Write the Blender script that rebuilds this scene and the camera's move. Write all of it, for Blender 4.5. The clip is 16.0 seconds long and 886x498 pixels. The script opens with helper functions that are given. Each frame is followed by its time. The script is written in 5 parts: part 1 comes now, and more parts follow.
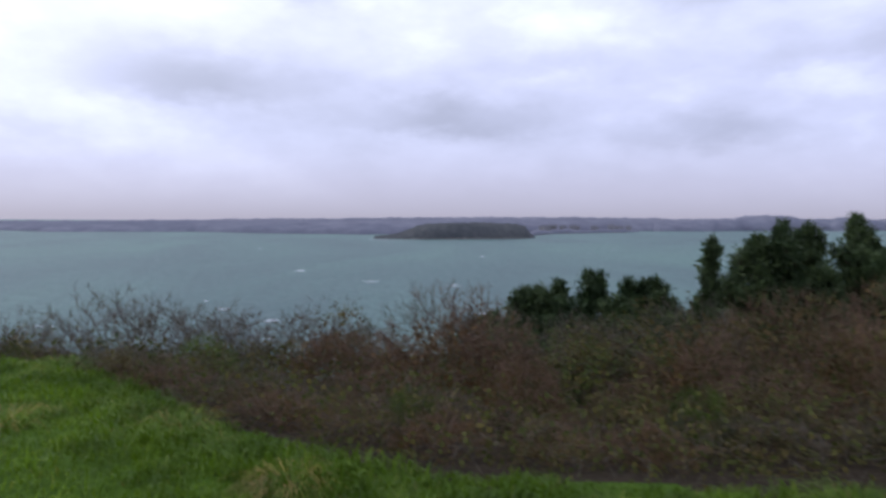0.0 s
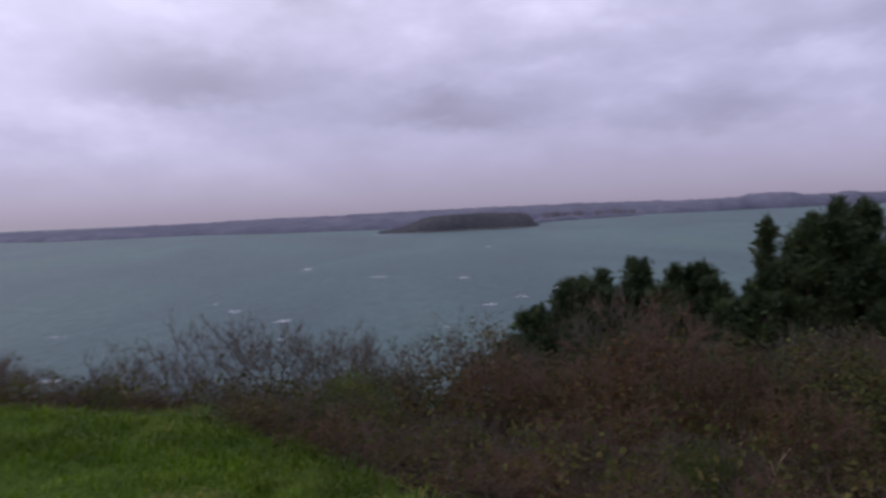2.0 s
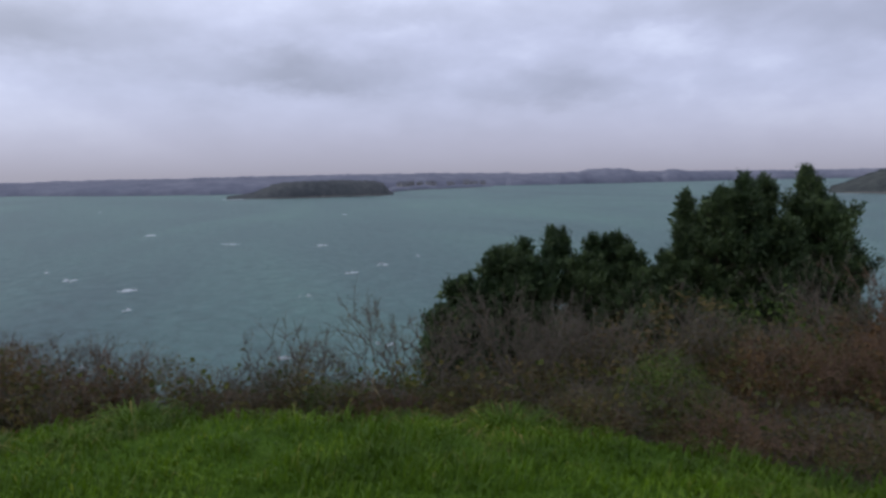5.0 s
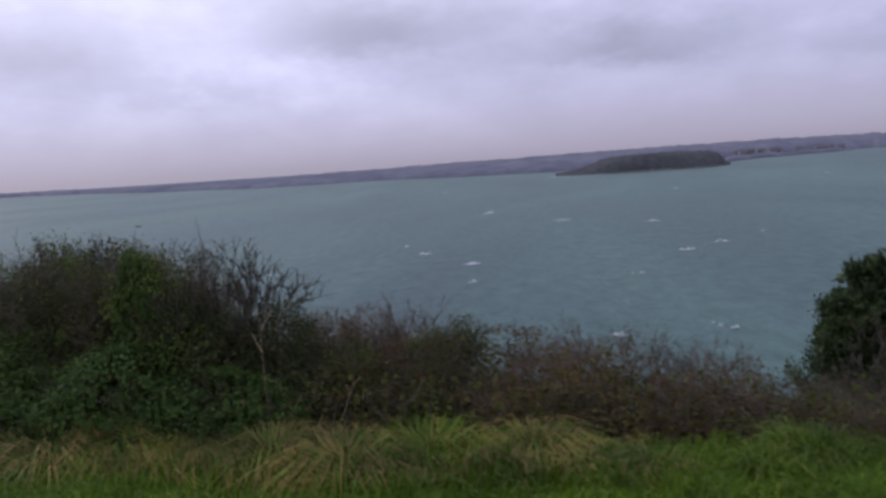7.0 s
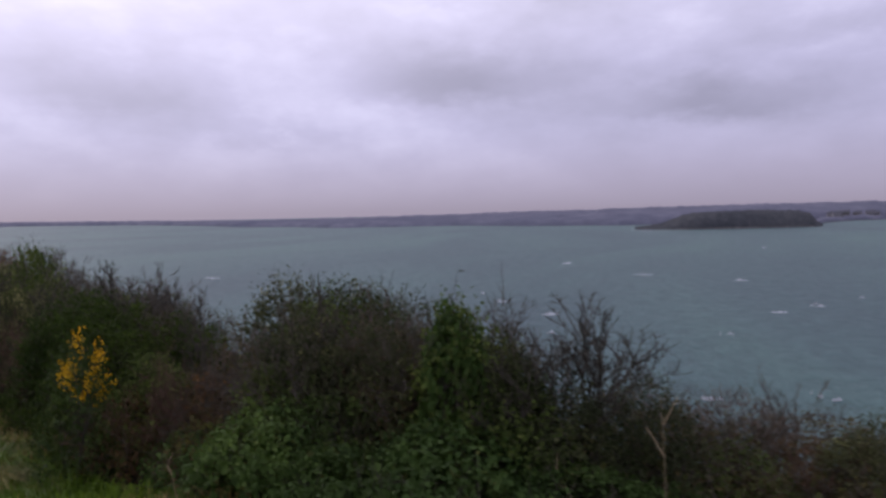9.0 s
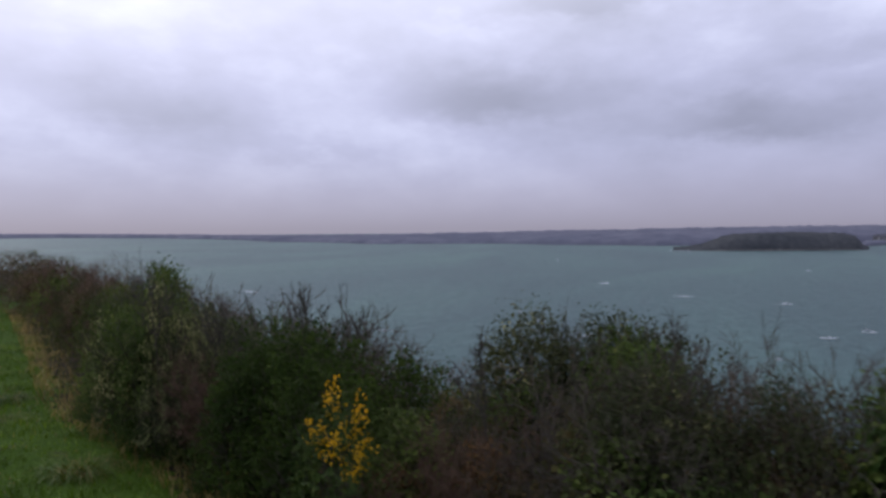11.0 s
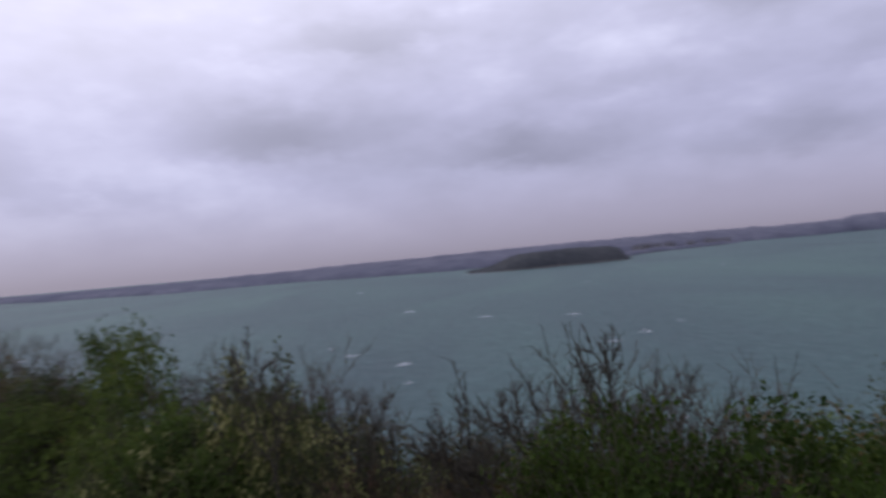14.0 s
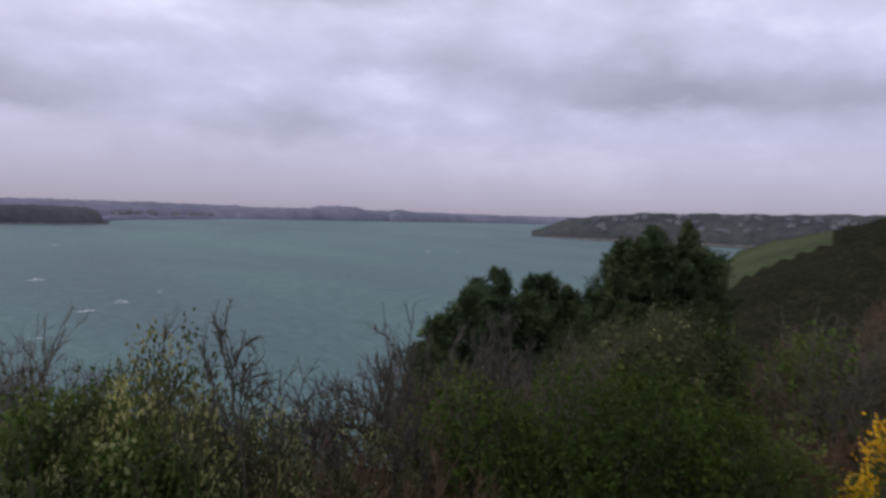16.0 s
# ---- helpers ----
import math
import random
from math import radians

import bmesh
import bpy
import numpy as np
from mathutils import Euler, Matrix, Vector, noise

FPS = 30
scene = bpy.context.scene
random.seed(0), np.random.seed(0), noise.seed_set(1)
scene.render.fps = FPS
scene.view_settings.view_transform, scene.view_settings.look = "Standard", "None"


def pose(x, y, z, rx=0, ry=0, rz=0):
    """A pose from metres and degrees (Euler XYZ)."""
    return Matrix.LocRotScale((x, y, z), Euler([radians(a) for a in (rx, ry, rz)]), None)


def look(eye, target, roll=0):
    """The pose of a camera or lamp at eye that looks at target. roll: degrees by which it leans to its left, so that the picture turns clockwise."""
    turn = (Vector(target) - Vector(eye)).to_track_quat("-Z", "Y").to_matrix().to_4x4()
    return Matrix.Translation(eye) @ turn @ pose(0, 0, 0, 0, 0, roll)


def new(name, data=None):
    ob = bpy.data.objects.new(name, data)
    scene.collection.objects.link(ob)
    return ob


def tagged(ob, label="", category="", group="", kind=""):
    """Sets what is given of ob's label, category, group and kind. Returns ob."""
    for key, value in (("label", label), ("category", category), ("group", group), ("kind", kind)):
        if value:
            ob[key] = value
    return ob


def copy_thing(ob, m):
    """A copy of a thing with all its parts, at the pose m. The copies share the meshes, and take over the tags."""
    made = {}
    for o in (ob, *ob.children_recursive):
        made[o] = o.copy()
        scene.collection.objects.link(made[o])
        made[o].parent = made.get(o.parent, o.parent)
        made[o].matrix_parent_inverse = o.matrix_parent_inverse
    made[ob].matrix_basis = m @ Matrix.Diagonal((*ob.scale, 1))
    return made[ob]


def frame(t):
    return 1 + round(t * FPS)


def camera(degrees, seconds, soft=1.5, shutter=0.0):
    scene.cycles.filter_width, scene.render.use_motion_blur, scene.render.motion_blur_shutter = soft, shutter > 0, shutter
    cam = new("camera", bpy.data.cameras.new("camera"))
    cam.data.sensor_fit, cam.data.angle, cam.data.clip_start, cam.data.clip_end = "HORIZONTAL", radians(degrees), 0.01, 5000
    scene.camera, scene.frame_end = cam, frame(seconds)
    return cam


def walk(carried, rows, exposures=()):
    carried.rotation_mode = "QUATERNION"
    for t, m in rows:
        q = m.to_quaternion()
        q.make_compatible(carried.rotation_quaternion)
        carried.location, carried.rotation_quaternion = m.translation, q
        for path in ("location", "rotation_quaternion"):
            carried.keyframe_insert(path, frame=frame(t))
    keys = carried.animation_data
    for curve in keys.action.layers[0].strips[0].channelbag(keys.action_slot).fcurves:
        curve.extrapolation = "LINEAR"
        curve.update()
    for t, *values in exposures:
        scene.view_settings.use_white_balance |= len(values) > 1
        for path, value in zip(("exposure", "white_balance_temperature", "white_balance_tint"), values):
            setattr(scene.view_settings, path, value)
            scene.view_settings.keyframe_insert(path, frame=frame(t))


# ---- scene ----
cam = camera(65.0, 16.0, soft=3.0, shutter=0.35)
PATH = [
    (0, (0.056, -0.321, 1.540), (0.829, 9.639, 1.077), 0.29),
    (0.5, (-0.263, 0.123, 1.617), (-0.528, 10.113, 1.253), 1.36),
    (1, (-0.575, 0.497, 1.650), (-1.714, 10.422, 1.197), -0.97),
    (1.5, (-1.128, 0.785, 1.646), (-2.103, 10.735, 1.415), -2.99),
    (2, (-1.446, 1.157, 1.635), (-0.729, 11.114, 1.060), -2.37),
    (2.5, (-2.015, 1.407, 1.670), (0.019, 11.188, 1.214), -1.05),
    (3, (-2.566, 1.613, 1.688), (-0.094, 11.291, 1.221), -0.54),
    (3.2, (-2.837, 1.717, 1.690), (-0.317, 11.350, 0.762), -2.40),
    (5.3, (-4.695, 2.979, 1.569), (-1.904, 12.520, 0.487), -0.58),
    (5.5, (-4.754, 3.053, 1.577), (-2.449, 12.736, 0.604), 0.29),
    (6, (-5.216, 3.207, 1.611), (-4.346, 13.118, 0.605), -0.15),
    (6.5, (-5.894, 3.379, 1.641), (-6.011, 13.327, 0.632), 1.15),
    (7, (-6.381, 3.566, 1.677), (-8.174, 13.323, 0.420), -3.77),
    (7.5, (-6.911, 3.704, 1.680), (-8.738, 13.460, 0.466), -3.24),
    (8, (-7.303, 3.847, 1.708), (-9.876, 13.507, 1.461), -1.71),
    (8.5, (-7.846, 4.098, 1.701), (-10.485, 13.725, 1.099), -1.23),
    (9, (-8.430, 4.308, 1.695), (-11.228, 13.893, 1.142), -1.24),
    (9.5, (-8.904, 4.480, 1.667), (-11.883, 14.020, 1.347), -1.06),
    (10, (-9.348, 4.539, 1.649), (-12.594, 13.988, 1.233), 0.38),
    (10.2, (-9.526, 4.589, 1.671), (-12.721, 14.060, 1.351), -1.00),
    (12.3, (-11.940, 5.603, 1.721), (-15.318, 15.010, 1.433), 0.65),
    (12.5, (-12.162, 5.696, 1.722), (-15.449, 15.138, 1.515), 0.17),
    (13, (-12.612, 5.975, 1.692), (-15.867, 15.428, 1.475), -0.56),
    (13.5, (-13.062, 6.286, 1.677), (-15.725, 15.925, 1.659), 2.05),
    (14, (-13.417, 6.598, 1.652), (-13.824, 16.590, 1.718), -5.01),
    (14.5, (-13.853, 6.782, 1.657), (-11.413, 16.447, 0.870), -1.14),
    (15, (-14.321, 6.881, 1.686), (-11.256, 16.347, 0.691), -5.43),
    (15.5, (-14.767, 6.943, 1.704), (-9.955, 15.691, 1.150), 0.89),
    (16, (-15.292, 6.853, 1.774), (-9.079, 14.671, 1.250), 2.02),
]
walk(cam, [(t, look(eye, target, roll)) for t, eye, target, roll in PATH],
     exposures=[(0.0, 0.42, 6350, 4), (0.5, 0.07, 6230, 3), (1.0, -0.02, 6400, 3), (1.5, -0.2, 6480, 6), (2.0, -0.14, 6500, 18), (2.6, 0.06, 6560, 12), (3.0, 0.04, 6580, 9),
                (5.5, 0.15, 6430, 0), (6.0, 0.24, 6500, 3), (6.5, 0.1, 6500, 2), (7.0, 0.05, 6450, 12), (7.5, 0.33, 6600, 12), (8.2, -0.1, 6600, 12), (9.0, -0.1, 6620, 17),
                (9.5, -0.1, 6580, 14), (12.5, -0.12, 6320, 3), (13.0, -0.12, 6350, 1), (13.5, -0.24, 6360, 6), (14.0, -0.2, 6500, 12), (14.5, -0.16, 6620, 15), (15.0, 0.02, 6680, 8), (16.0, 0.1, 6700, 9)])

# ---- light: overcast winter sky, weak wide sun behind cloud ----
SEA = -33.0
SUN_AZ, SUN_EL = -62.0, 34.0
world = bpy.data.worlds.new("overcast_sky")
scene.world = world
world.use_nodes = True
wn, wl = world.node_tree.nodes, world.node_tree.links


def wmath(op, a, b=None):
    n = wn.new("ShaderNodeMath")
    n.operation = op
    for i, v in enumerate((a, b)):
        if v is None:
            continue
        if isinstance(v, (int, float)):
            n.inputs[i].default_value = v
        else:
            wl.new(v, n.inputs[i])
    return n.outputs[0]


def wnoise(vec, scale, detail, rough):
    n = wn.new("ShaderNodeTexNoise")
    n.inputs["Scale"].default_value, n.inputs["Detail"].default_value = scale, detail
    n.inputs["Roughness"].default_value = rough
    wl.new(vec, n.inputs["Vector"])
    return n.outputs["Fac"]


def wramp(fac, stops):
    n = wn.new("ShaderNodeValToRGB")
    e = n.color_ramp.elements
    while len(e) < len(stops):
        e.new(0.5)
    for el, (p, c) in zip(e, stops):
        el.position, el.color = p, (*c, 1)
    wl.new(fac, n.inputs[0])
    return n.outputs[0]


def wmix(kind, fac, a, b):
    n = wn.new("ShaderNodeMixRGB")
    n.blend_type = kind
    for i, v in enumerate((fac, a, b)):
        if isinstance(v, (int, float)):
            n.inputs[i].default_value = v
        elif isinstance(v, tuple):
            n.inputs[i].default_value = (*v, 1)
        else:
            wl.new(v, n.inputs[i])
    return n.outputs[0]


coord = wn.new("ShaderNodeTexCoord").outputs["Generated"]
sep = wn.new("ShaderNodeSeparateXYZ")
wl.new(coord, sep.inputs[0])
az = wmath("MULTIPLY", wmath("ARCTAN2", sep.outputs[0], sep.outputs[1]), 57.2958)
el = wmath("MULTIPLY", wmath("ARCSINE", sep.outputs[2]), 57.2958)
flat = wn.new("ShaderNodeCombineXYZ")
wl.new(wmath("MULTIPLY", az, 0.03), flat.inputs[0])
wl.new(wmath("MULTIPLY", el, 0.06), flat.inputs[1])
big = wnoise(flat.outputs[0], 1.15, 5, 0.52)
fine = wnoise(flat.outputs[0], 3.4, 6, 0.55)
cover = wmath("ADD", wmath("MULTIPLY", big, 0.54), wmath("MULTIPLY", fine, 0.46))
# dark-bellied clouds with ragged, firmer lower edges: azimuth, elevation, half width, half height, depth
ragged = wnoise(flat.outputs[0], 5.5, 4, 0.6)
az_r = wmath("ADD", az, wmath("MULTIPLY", wmath("SUBTRACT", big, 0.5), 16.0))
el_r = wmath("ADD", el, wmath("MULTIPLY", wmath("SUBTRACT", ragged, 0.5), 5.0))
for a, e, w, h, k in ((4.5, 7.6, 7, 2.4, 0.17), (-15, 10.0, 7, 3.0, 0.17), (25, 6.4, 8, 1.9, 0.1), (-41, 9.0, 6, 2.8, 0.13), (12, 12, 5, 1.4, 0.06),
                      (33, 11.5, 6, 2.2, 0.09), (54, 9.6, 9, 3.0, 0.17), (-8, 17.5, 10, 2.0, 0.1), (27, 17, 12, 2.2, 0.09), (-30, 6.5, 9, 1.5, 0.06), (72, 9.0, 10, 2.2, 0.1)):
    da = wmath("POWER", wmath("ABSOLUTE", wmath("DIVIDE", wmath("SUBTRACT", az_r, a), w)), 2.0)
    rise = wmath("SUBTRACT", el_r, e)
    de = wmath("ADD", wmath("POWER", wmath("DIVIDE", wmath("MAXIMUM", rise, 0.0), h), 2.0), wmath("POWER", wmath("DIVIDE", wmath("MAXIMUM", wmath("MULTIPLY", rise, -1.0), 0.0), 0.55 * h), 2.0))
    spot = wmath("EXPONENT", wmath("MULTIPLY", wmath("ADD", da, de), -1.0))
    cover = wmath("SUBTRACT", cover, wmath("MULTIPLY", wmath("MULTIPLY", spot, wmath("ADD", fine, 0.35)), 1.9 * k))
clouds = wramp(cover, [(0.20, (0.30, 0.31, 0.44)), (0.36, (0.41, 0.42, 0.60)), (0.50, (0.53, 0.54, 0.775)), (0.68, (0.80, 0.82, 1.1))])
# veil of rain haze low over the water, brighter cloud higher up
low = wramp(wmath("DIVIDE", el, 30.0), [(0.0, (0.36, 0.335, 0.44)), (0.09, (0.43, 0.405, 0.55)), (0.24, (0.55, 0.54, 0.75)), (1.0, (1.0, 1.02, 1.25))])
lowmask = wramp(wmath("DIVIDE", el, 30.0), [(0.0, (1, 1, 1)), (0.10, (0.7, 0.7, 0.7)), (0.22, (0.16, 0.16, 0.16)), (0.6, (0.05, 0.05, 0.05))])
sky = wmix("MIX", lowmask, clouds, low)
# thinner cloud in the direction of the sun
sa = wmath("POWER", wmath("DIVIDE", wmath("SUBTRACT", az, SUN_AZ), 55.0), 2.0)
se = wmath("POWER", wmath("DIVIDE", wmath("SUBTRACT", el, 26.0), 15.0), 2.0)
thin = wmath("EXPONENT", wmath("MULTIPLY", wmath("ADD", sa, se), -1.0))
sky = wmix("ADD", wmath("MULTIPLY", thin, 0.53), sky, (1.0, 0.95, 1.05))
up = wramp(wmath("DIVIDE", el, 90.0), [(0.12, (1, 1, 1)), (0.24, (1.3, 1.3, 1.22)), (1.0, (1.45, 1.45, 1.3))])
sky = wmix("MULTIPLY", 1.0, sky, up)
clear = wn.new("ShaderNodeTexSky")
clear.sky_type, clear.sun_disc = "NISHITA", False
clear.sun_elevation, clear.sun_rotation = radians(SUN_EL), radians(SUN_AZ)
dim = wmix("MULTIPLY", 1.0, clear.outputs[0], (0.08, 0.08, 0.08))
sky = wmix("MIX", 0.95, dim, sky)
wl.new(sky, wn["Background"].inputs[0])
wn["Background"].inputs[1].default_value = 1.0

sun = new("sun", bpy.data.lights.new("sun", "SUN"))
sun.data.energy, sun.data.angle, sun.data.color = 0.55, radians(25), (1.0, 0.96, 0.9)
ax, ay = math.sin(radians(SUN_AZ)), math.cos(radians(SUN_AZ))
sun.matrix_world = look((ax * 50, ay * 50, 50 * math.tan(radians(SUN_EL))), (0, 0, 0))


# ---- materials ----
class Mat:
    """A node material with short-hand for the nodes it needs."""

    def __init__(self, name, rough=0.85, spec=0.3):
        self.m = bpy.data.materials.new(name)
        self.m.use_nodes = True
        self.n, self.l = self.m.node_tree.nodes, self.m.node_tree.links
        self.b = self.n["Principled BSDF"]
        self.b.inputs["Roughness"].default_value = rough
        self.b.inputs["Specular IOR Level"].default_value = spec

    def put(self, sock, v):
        if isinstance(v, (int, float)):
            sock.default_value = v
        elif isinstance(v, tuple):
            sock.default_value = (*v, 1) if len(v) == 3 else v
        else:
            self.l.new(v, sock)

    def pos(self, sx=1.0, sy=1.0, sz=1.0):
        g = self.n.new("ShaderNodeNewGeometry")
        mp = self.n.new("ShaderNodeMapping")
        mp.inputs["Scale"].default_value = (sx, sy, sz)
        self.l.new(g.outputs["Position"], mp.inputs[0])
        return mp.outputs[0]

    def island(self):
        return self.n.new("ShaderNodeNewGeometry").outputs["Random Per Island"]

    def each(self):
        return self.n.new("ShaderNodeObjectInfo").outputs["Random"]

    def noise(self, vec, scale, detail=4, rough=0.55, dist=0.0):
        t = self.n.new("ShaderNodeTexNoise")
        t.inputs["Scale"].default_value, t.inputs["Detail"].default_value = scale, detail
        t.inputs["Roughness"].default_value, t.inputs["Distortion"].default_value = rough, dist
        self.l.new(vec, t.inputs["Vector"])
        return t.outputs["Fac"]

    def ramp(self, fac, stops):
        r = self.n.new("ShaderNodeValToRGB")
        e = r.color_ramp.elements
        while len(e) < len(stops):
            e.new(0.5)
        for x, (p, c) in zip(e, stops):
            x.position, x.color = p, (*c, 1)
        self.put(r.inputs[0], fac)
        return r.outputs[0]

    def math(self, op, a, b):
        t = self.n.new("ShaderNodeMath")
        t.operation = op
        self.put(t.inputs[0], a)
        self.put(t.inputs[1], b)
        return t.outputs[0]

    def mix(self, fac, a, b, kind="MIX"):
        t = self.n.new("ShaderNodeMixRGB")
        t.blend_type = kind
        for i, v in enumerate((fac, a, b)):
            self.put(t.inputs[i], v)
        return t.outputs[0]

    def bump(self, h, strength=0.5, dist=0.05):
        t = self.n.new("ShaderNodeBump")
        t.inputs["Strength"].default_value, t.inputs["Distance"].default_value = strength, dist
        self.l.new(h, t.inputs["Height"])
        self.l.new(t.outputs[0], self.b.inputs["Normal"])

    def base(self, c):
        self.put(self.b.inputs["Base Color"], c)
        return self


def leaf_mat(name, stops, rough=0.55, spec=0.35, thin=0.35):
    """Leaves or blades: each one its own tone, slow drifts of tone over the plant, and light let through."""
    k = Mat(name, rough, spec)
    mid = stops[len(stops) // 2][1]
    col = k.mix(0.62, mid, k.ramp(k.island(), stops))
    drift = k.noise(k.pos(), 2.6, 3)
    col = k.mix(0.8, col, k.ramp(drift, [(0.34, (0.52, 0.56, 0.56)), (0.66, (1.42, 1.34, 1.1))]), "MULTIPLY")
    col = k.mix(0.8, col, k.ramp(k.noise(k.pos(), 0.75, 3), [(0.36, (0.68, 0.74, 0.7)), (0.64, (1.22, 1.16, 1.1))]), "MULTIPLY")
    tone = k.ramp(k.each(), [(0.0, (0.62, 0.66, 0.6)), (0.5, (0.86, 0.82, 0.78)), (1.0, (1.04, 1.0, 0.9))])
    col = k.mix(1.0, col, tone, "MULTIPLY")
    k.base(col)
    glow = k.n.new("ShaderNodeBsdfTranslucent")
    both = k.n.new("ShaderNodeMixShader")
    both.inputs[0].default_value = thin
    k.l.new(col, glow.inputs[0])
    k.l.new(k.b.outputs[0], both.inputs[1])
    k.l.new(glow.outputs[0], both.inputs[2])
    k.l.new(both.outputs[0], k.n["Material Output"].inputs[0])
    return k.m


def bark_mat(name, dark, light):
    k = Mat(name, 0.9, 0.2)
    f = k.noise(k.pos(1, 1, 0.4), 22, 5, 0.65)
    col = k.ramp(f, [(0.3, dark), (0.7, light)])
    col = k.mix(0.6, col, k.ramp(k.island(), [(0.0, (0.7, 0.7, 0.7)), (1.0, (1.25, 1.2, 1.15))]), "MULTIPLY")
    k.bump(f, 0.6, 0.01)
    return k.base(col).m


M_TWIG = bark_mat("grey_twig", (0.052, 0.045, 0.036), (0.15, 0.13, 0.102))
M_TWIG_RED = bark_mat("red_brown_twig", (0.064, 0.041, 0.029), (0.19, 0.122, 0.082))
M_TWIG_DARK = bark_mat("dark_twig", (0.034, 0.031, 0.025), (0.094, 0.083, 0.062))
M_CANE = bark_mat("pale_dead_cane", (0.09, 0.066, 0.045), (0.24, 0.18, 0.12))
M_BARK = bark_mat("pine_bark", (0.035, 0.028, 0.022), (0.11, 0.08, 0.06))
M_STRAW = bark_mat("dried_weed", (0.16, 0.12, 0.07), (0.34, 0.27, 0.16))
M_DEAD = leaf_mat("dead_leaf", [(0.0, (0.078, 0.06, 0.034)), (0.5, (0.125, 0.098, 0.05)), (0.72, (0.165, 0.125, 0.064)), (0.8, (0.075, 0.098, 0.037)), (1.0, (0.109, 0.132, 0.053))], 0.85, 0.15)
M_RUST = leaf_mat("withered_bramble_leaf", [(0.0, (0.074, 0.044, 0.026)), (0.5, (0.112, 0.07, 0.04)), (0.85, (0.15, 0.096, 0.05)), (1.0, (0.067, 0.076, 0.030))], 0.85, 0.15)
M_BRAMBLE = leaf_mat("bramble_leaf", [(0.0, (0.047, 0.07, 0.024)), (0.5, (0.068, 0.096, 0.031)), (0.75, (0.096, 0.091, 0.037)), (0.97, (0.115, 0.102, 0.045)), (1.0, (0.12, 0.118, 0.06))], 0.75, 0.1)
M_DARKLEAF = leaf_mat("dark_evergreen_leaf", [(0.0, (0.054, 0.084, 0.023)), (0.6, (0.079, 0.125, 0.037)), (0.94, (0.125, 0.175, 0.053)), (1.0, (0.240, 0.248, 0.091))], 0.75, 0.1)
M_IVY = leaf_mat("ivy_leaf", [(0.0, (0.032, 0.064, 0.016)), (0.6, (0.056, 0.108, 0.026)), (0.95, (0.095, 0.165, 0.045)), (1.0, (0.17, 0.23, 0.08))], 0.65, 0.14)
M_LUSH = leaf_mat("fresh_green_leaf", [(0.0, (0.024, 0.046, 0.01)), (0.5, (0.039, 0.071, 0.015)), (0.9, (0.062, 0.102, 0.023)), (1.0, (0.12, 0.165, 0.04))], 0.75, 0.1)
M_OLIVE = leaf_mat("olive_leaf", [(0.0, (0.034, 0.046, 0.022)), (0.5, (0.055, 0.07, 0.034)), (0.9, (0.095, 0.11, 0.056)), (1.0, (0.24, 0.25, 0.15))], 0.75, 0.1)
M_CREAM = leaf_mat("cream_leaf", [(0.0, (0.19, 0.205, 0.09)), (0.5, (0.31, 0.315, 0.16)), (1.0, (0.5, 0.49, 0.29))], 0.75, 0.1)
M_GORSE = leaf_mat("gorse_spine", [(0.0, (0.026, 0.052, 0.014)), (0.7, (0.058, 0.098, 0.024)), (1.0, (0.104, 0.130, 0.036))], 0.65, 0.2)
M_FLOWER = leaf_mat("gorse_flower", [(0.0, (0.75, 0.4, 0.01)), (0.6, (0.88, 0.54, 0.015)), (1.0, (0.9, 0.64, 0.05))], 0.6, 0.2)
M_NEEDLE = leaf_mat("pine_needle", [(0.0, (0.036, 0.062, 0.031)), (0.6, (0.062, 0.1, 0.047)), (1.0, (0.105, 0.15, 0.068))], 0.6, 0.25, 0.2)
M_BLADE = leaf_mat("grass_blade", [(0.0, (0.046, 0.093, 0.007)), (0.45, (0.088, 0.174, 0.011)), (0.85, (0.138, 0.246, 0.018)), (0.97, (0.183, 0.263, 0.035)), (1.0, (0.318, 0.280, 0.106))], 0.55, 0.25)
M_STRAWBLADE = leaf_mat("straw_blade", [(0.0, (0.15, 0.115, 0.045)), (0.5, (0.28, 0.22, 0.085)), (0.85, (0.42, 0.33, 0.15)), (1.0, (0.14, 0.19, 0.04))], 0.7, 0.2)


def turf_mat():
    k = Mat("turf", 0.95, 0.1)
    a = k.noise(k.pos(), 1.3, 5, 0.6)
    b = k.noise(k.pos(), 26, 4, 0.7)
    col = k.ramp(b, [(0.3, (0.024, 0.05, 0.005)), (0.55, (0.055, 0.105, 0.009)), (0.75, (0.09, 0.145, 0.016))])
    col = k.mix(k.ramp(a, [(0.62, (0, 0, 0)), (0.74, (1, 1, 1))]), col, (0.085, 0.062, 0.038))
    k.bump(b, 0.9, 0.04)
    return k.base(col).m


def soil_mat():
    k = Mat("leaf_litter_soil", 0.95, 0.1)
    b = k.noise(k.pos(), 14, 6, 0.7)
    col = k.ramp(b, [(0.3, (0.014, 0.011, 0.008)), (0.55, (0.04, 0.03, 0.019)), (0.75, (0.075, 0.055, 0.032))])
    k.bump(b, 0.9, 0.06)
    return k.base(col).m


def path_mat():
    k = Mat("worn_earth", 0.95, 0.1)
    b = k.noise(k.pos(), 18, 6, 0.7)
    k.bump(b, 0.7, 0.03)
    return k.base(k.ramp(b, [(0.3, (0.055, 0.042, 0.03)), (0.7, (0.14, 0.11, 0.08))])).m


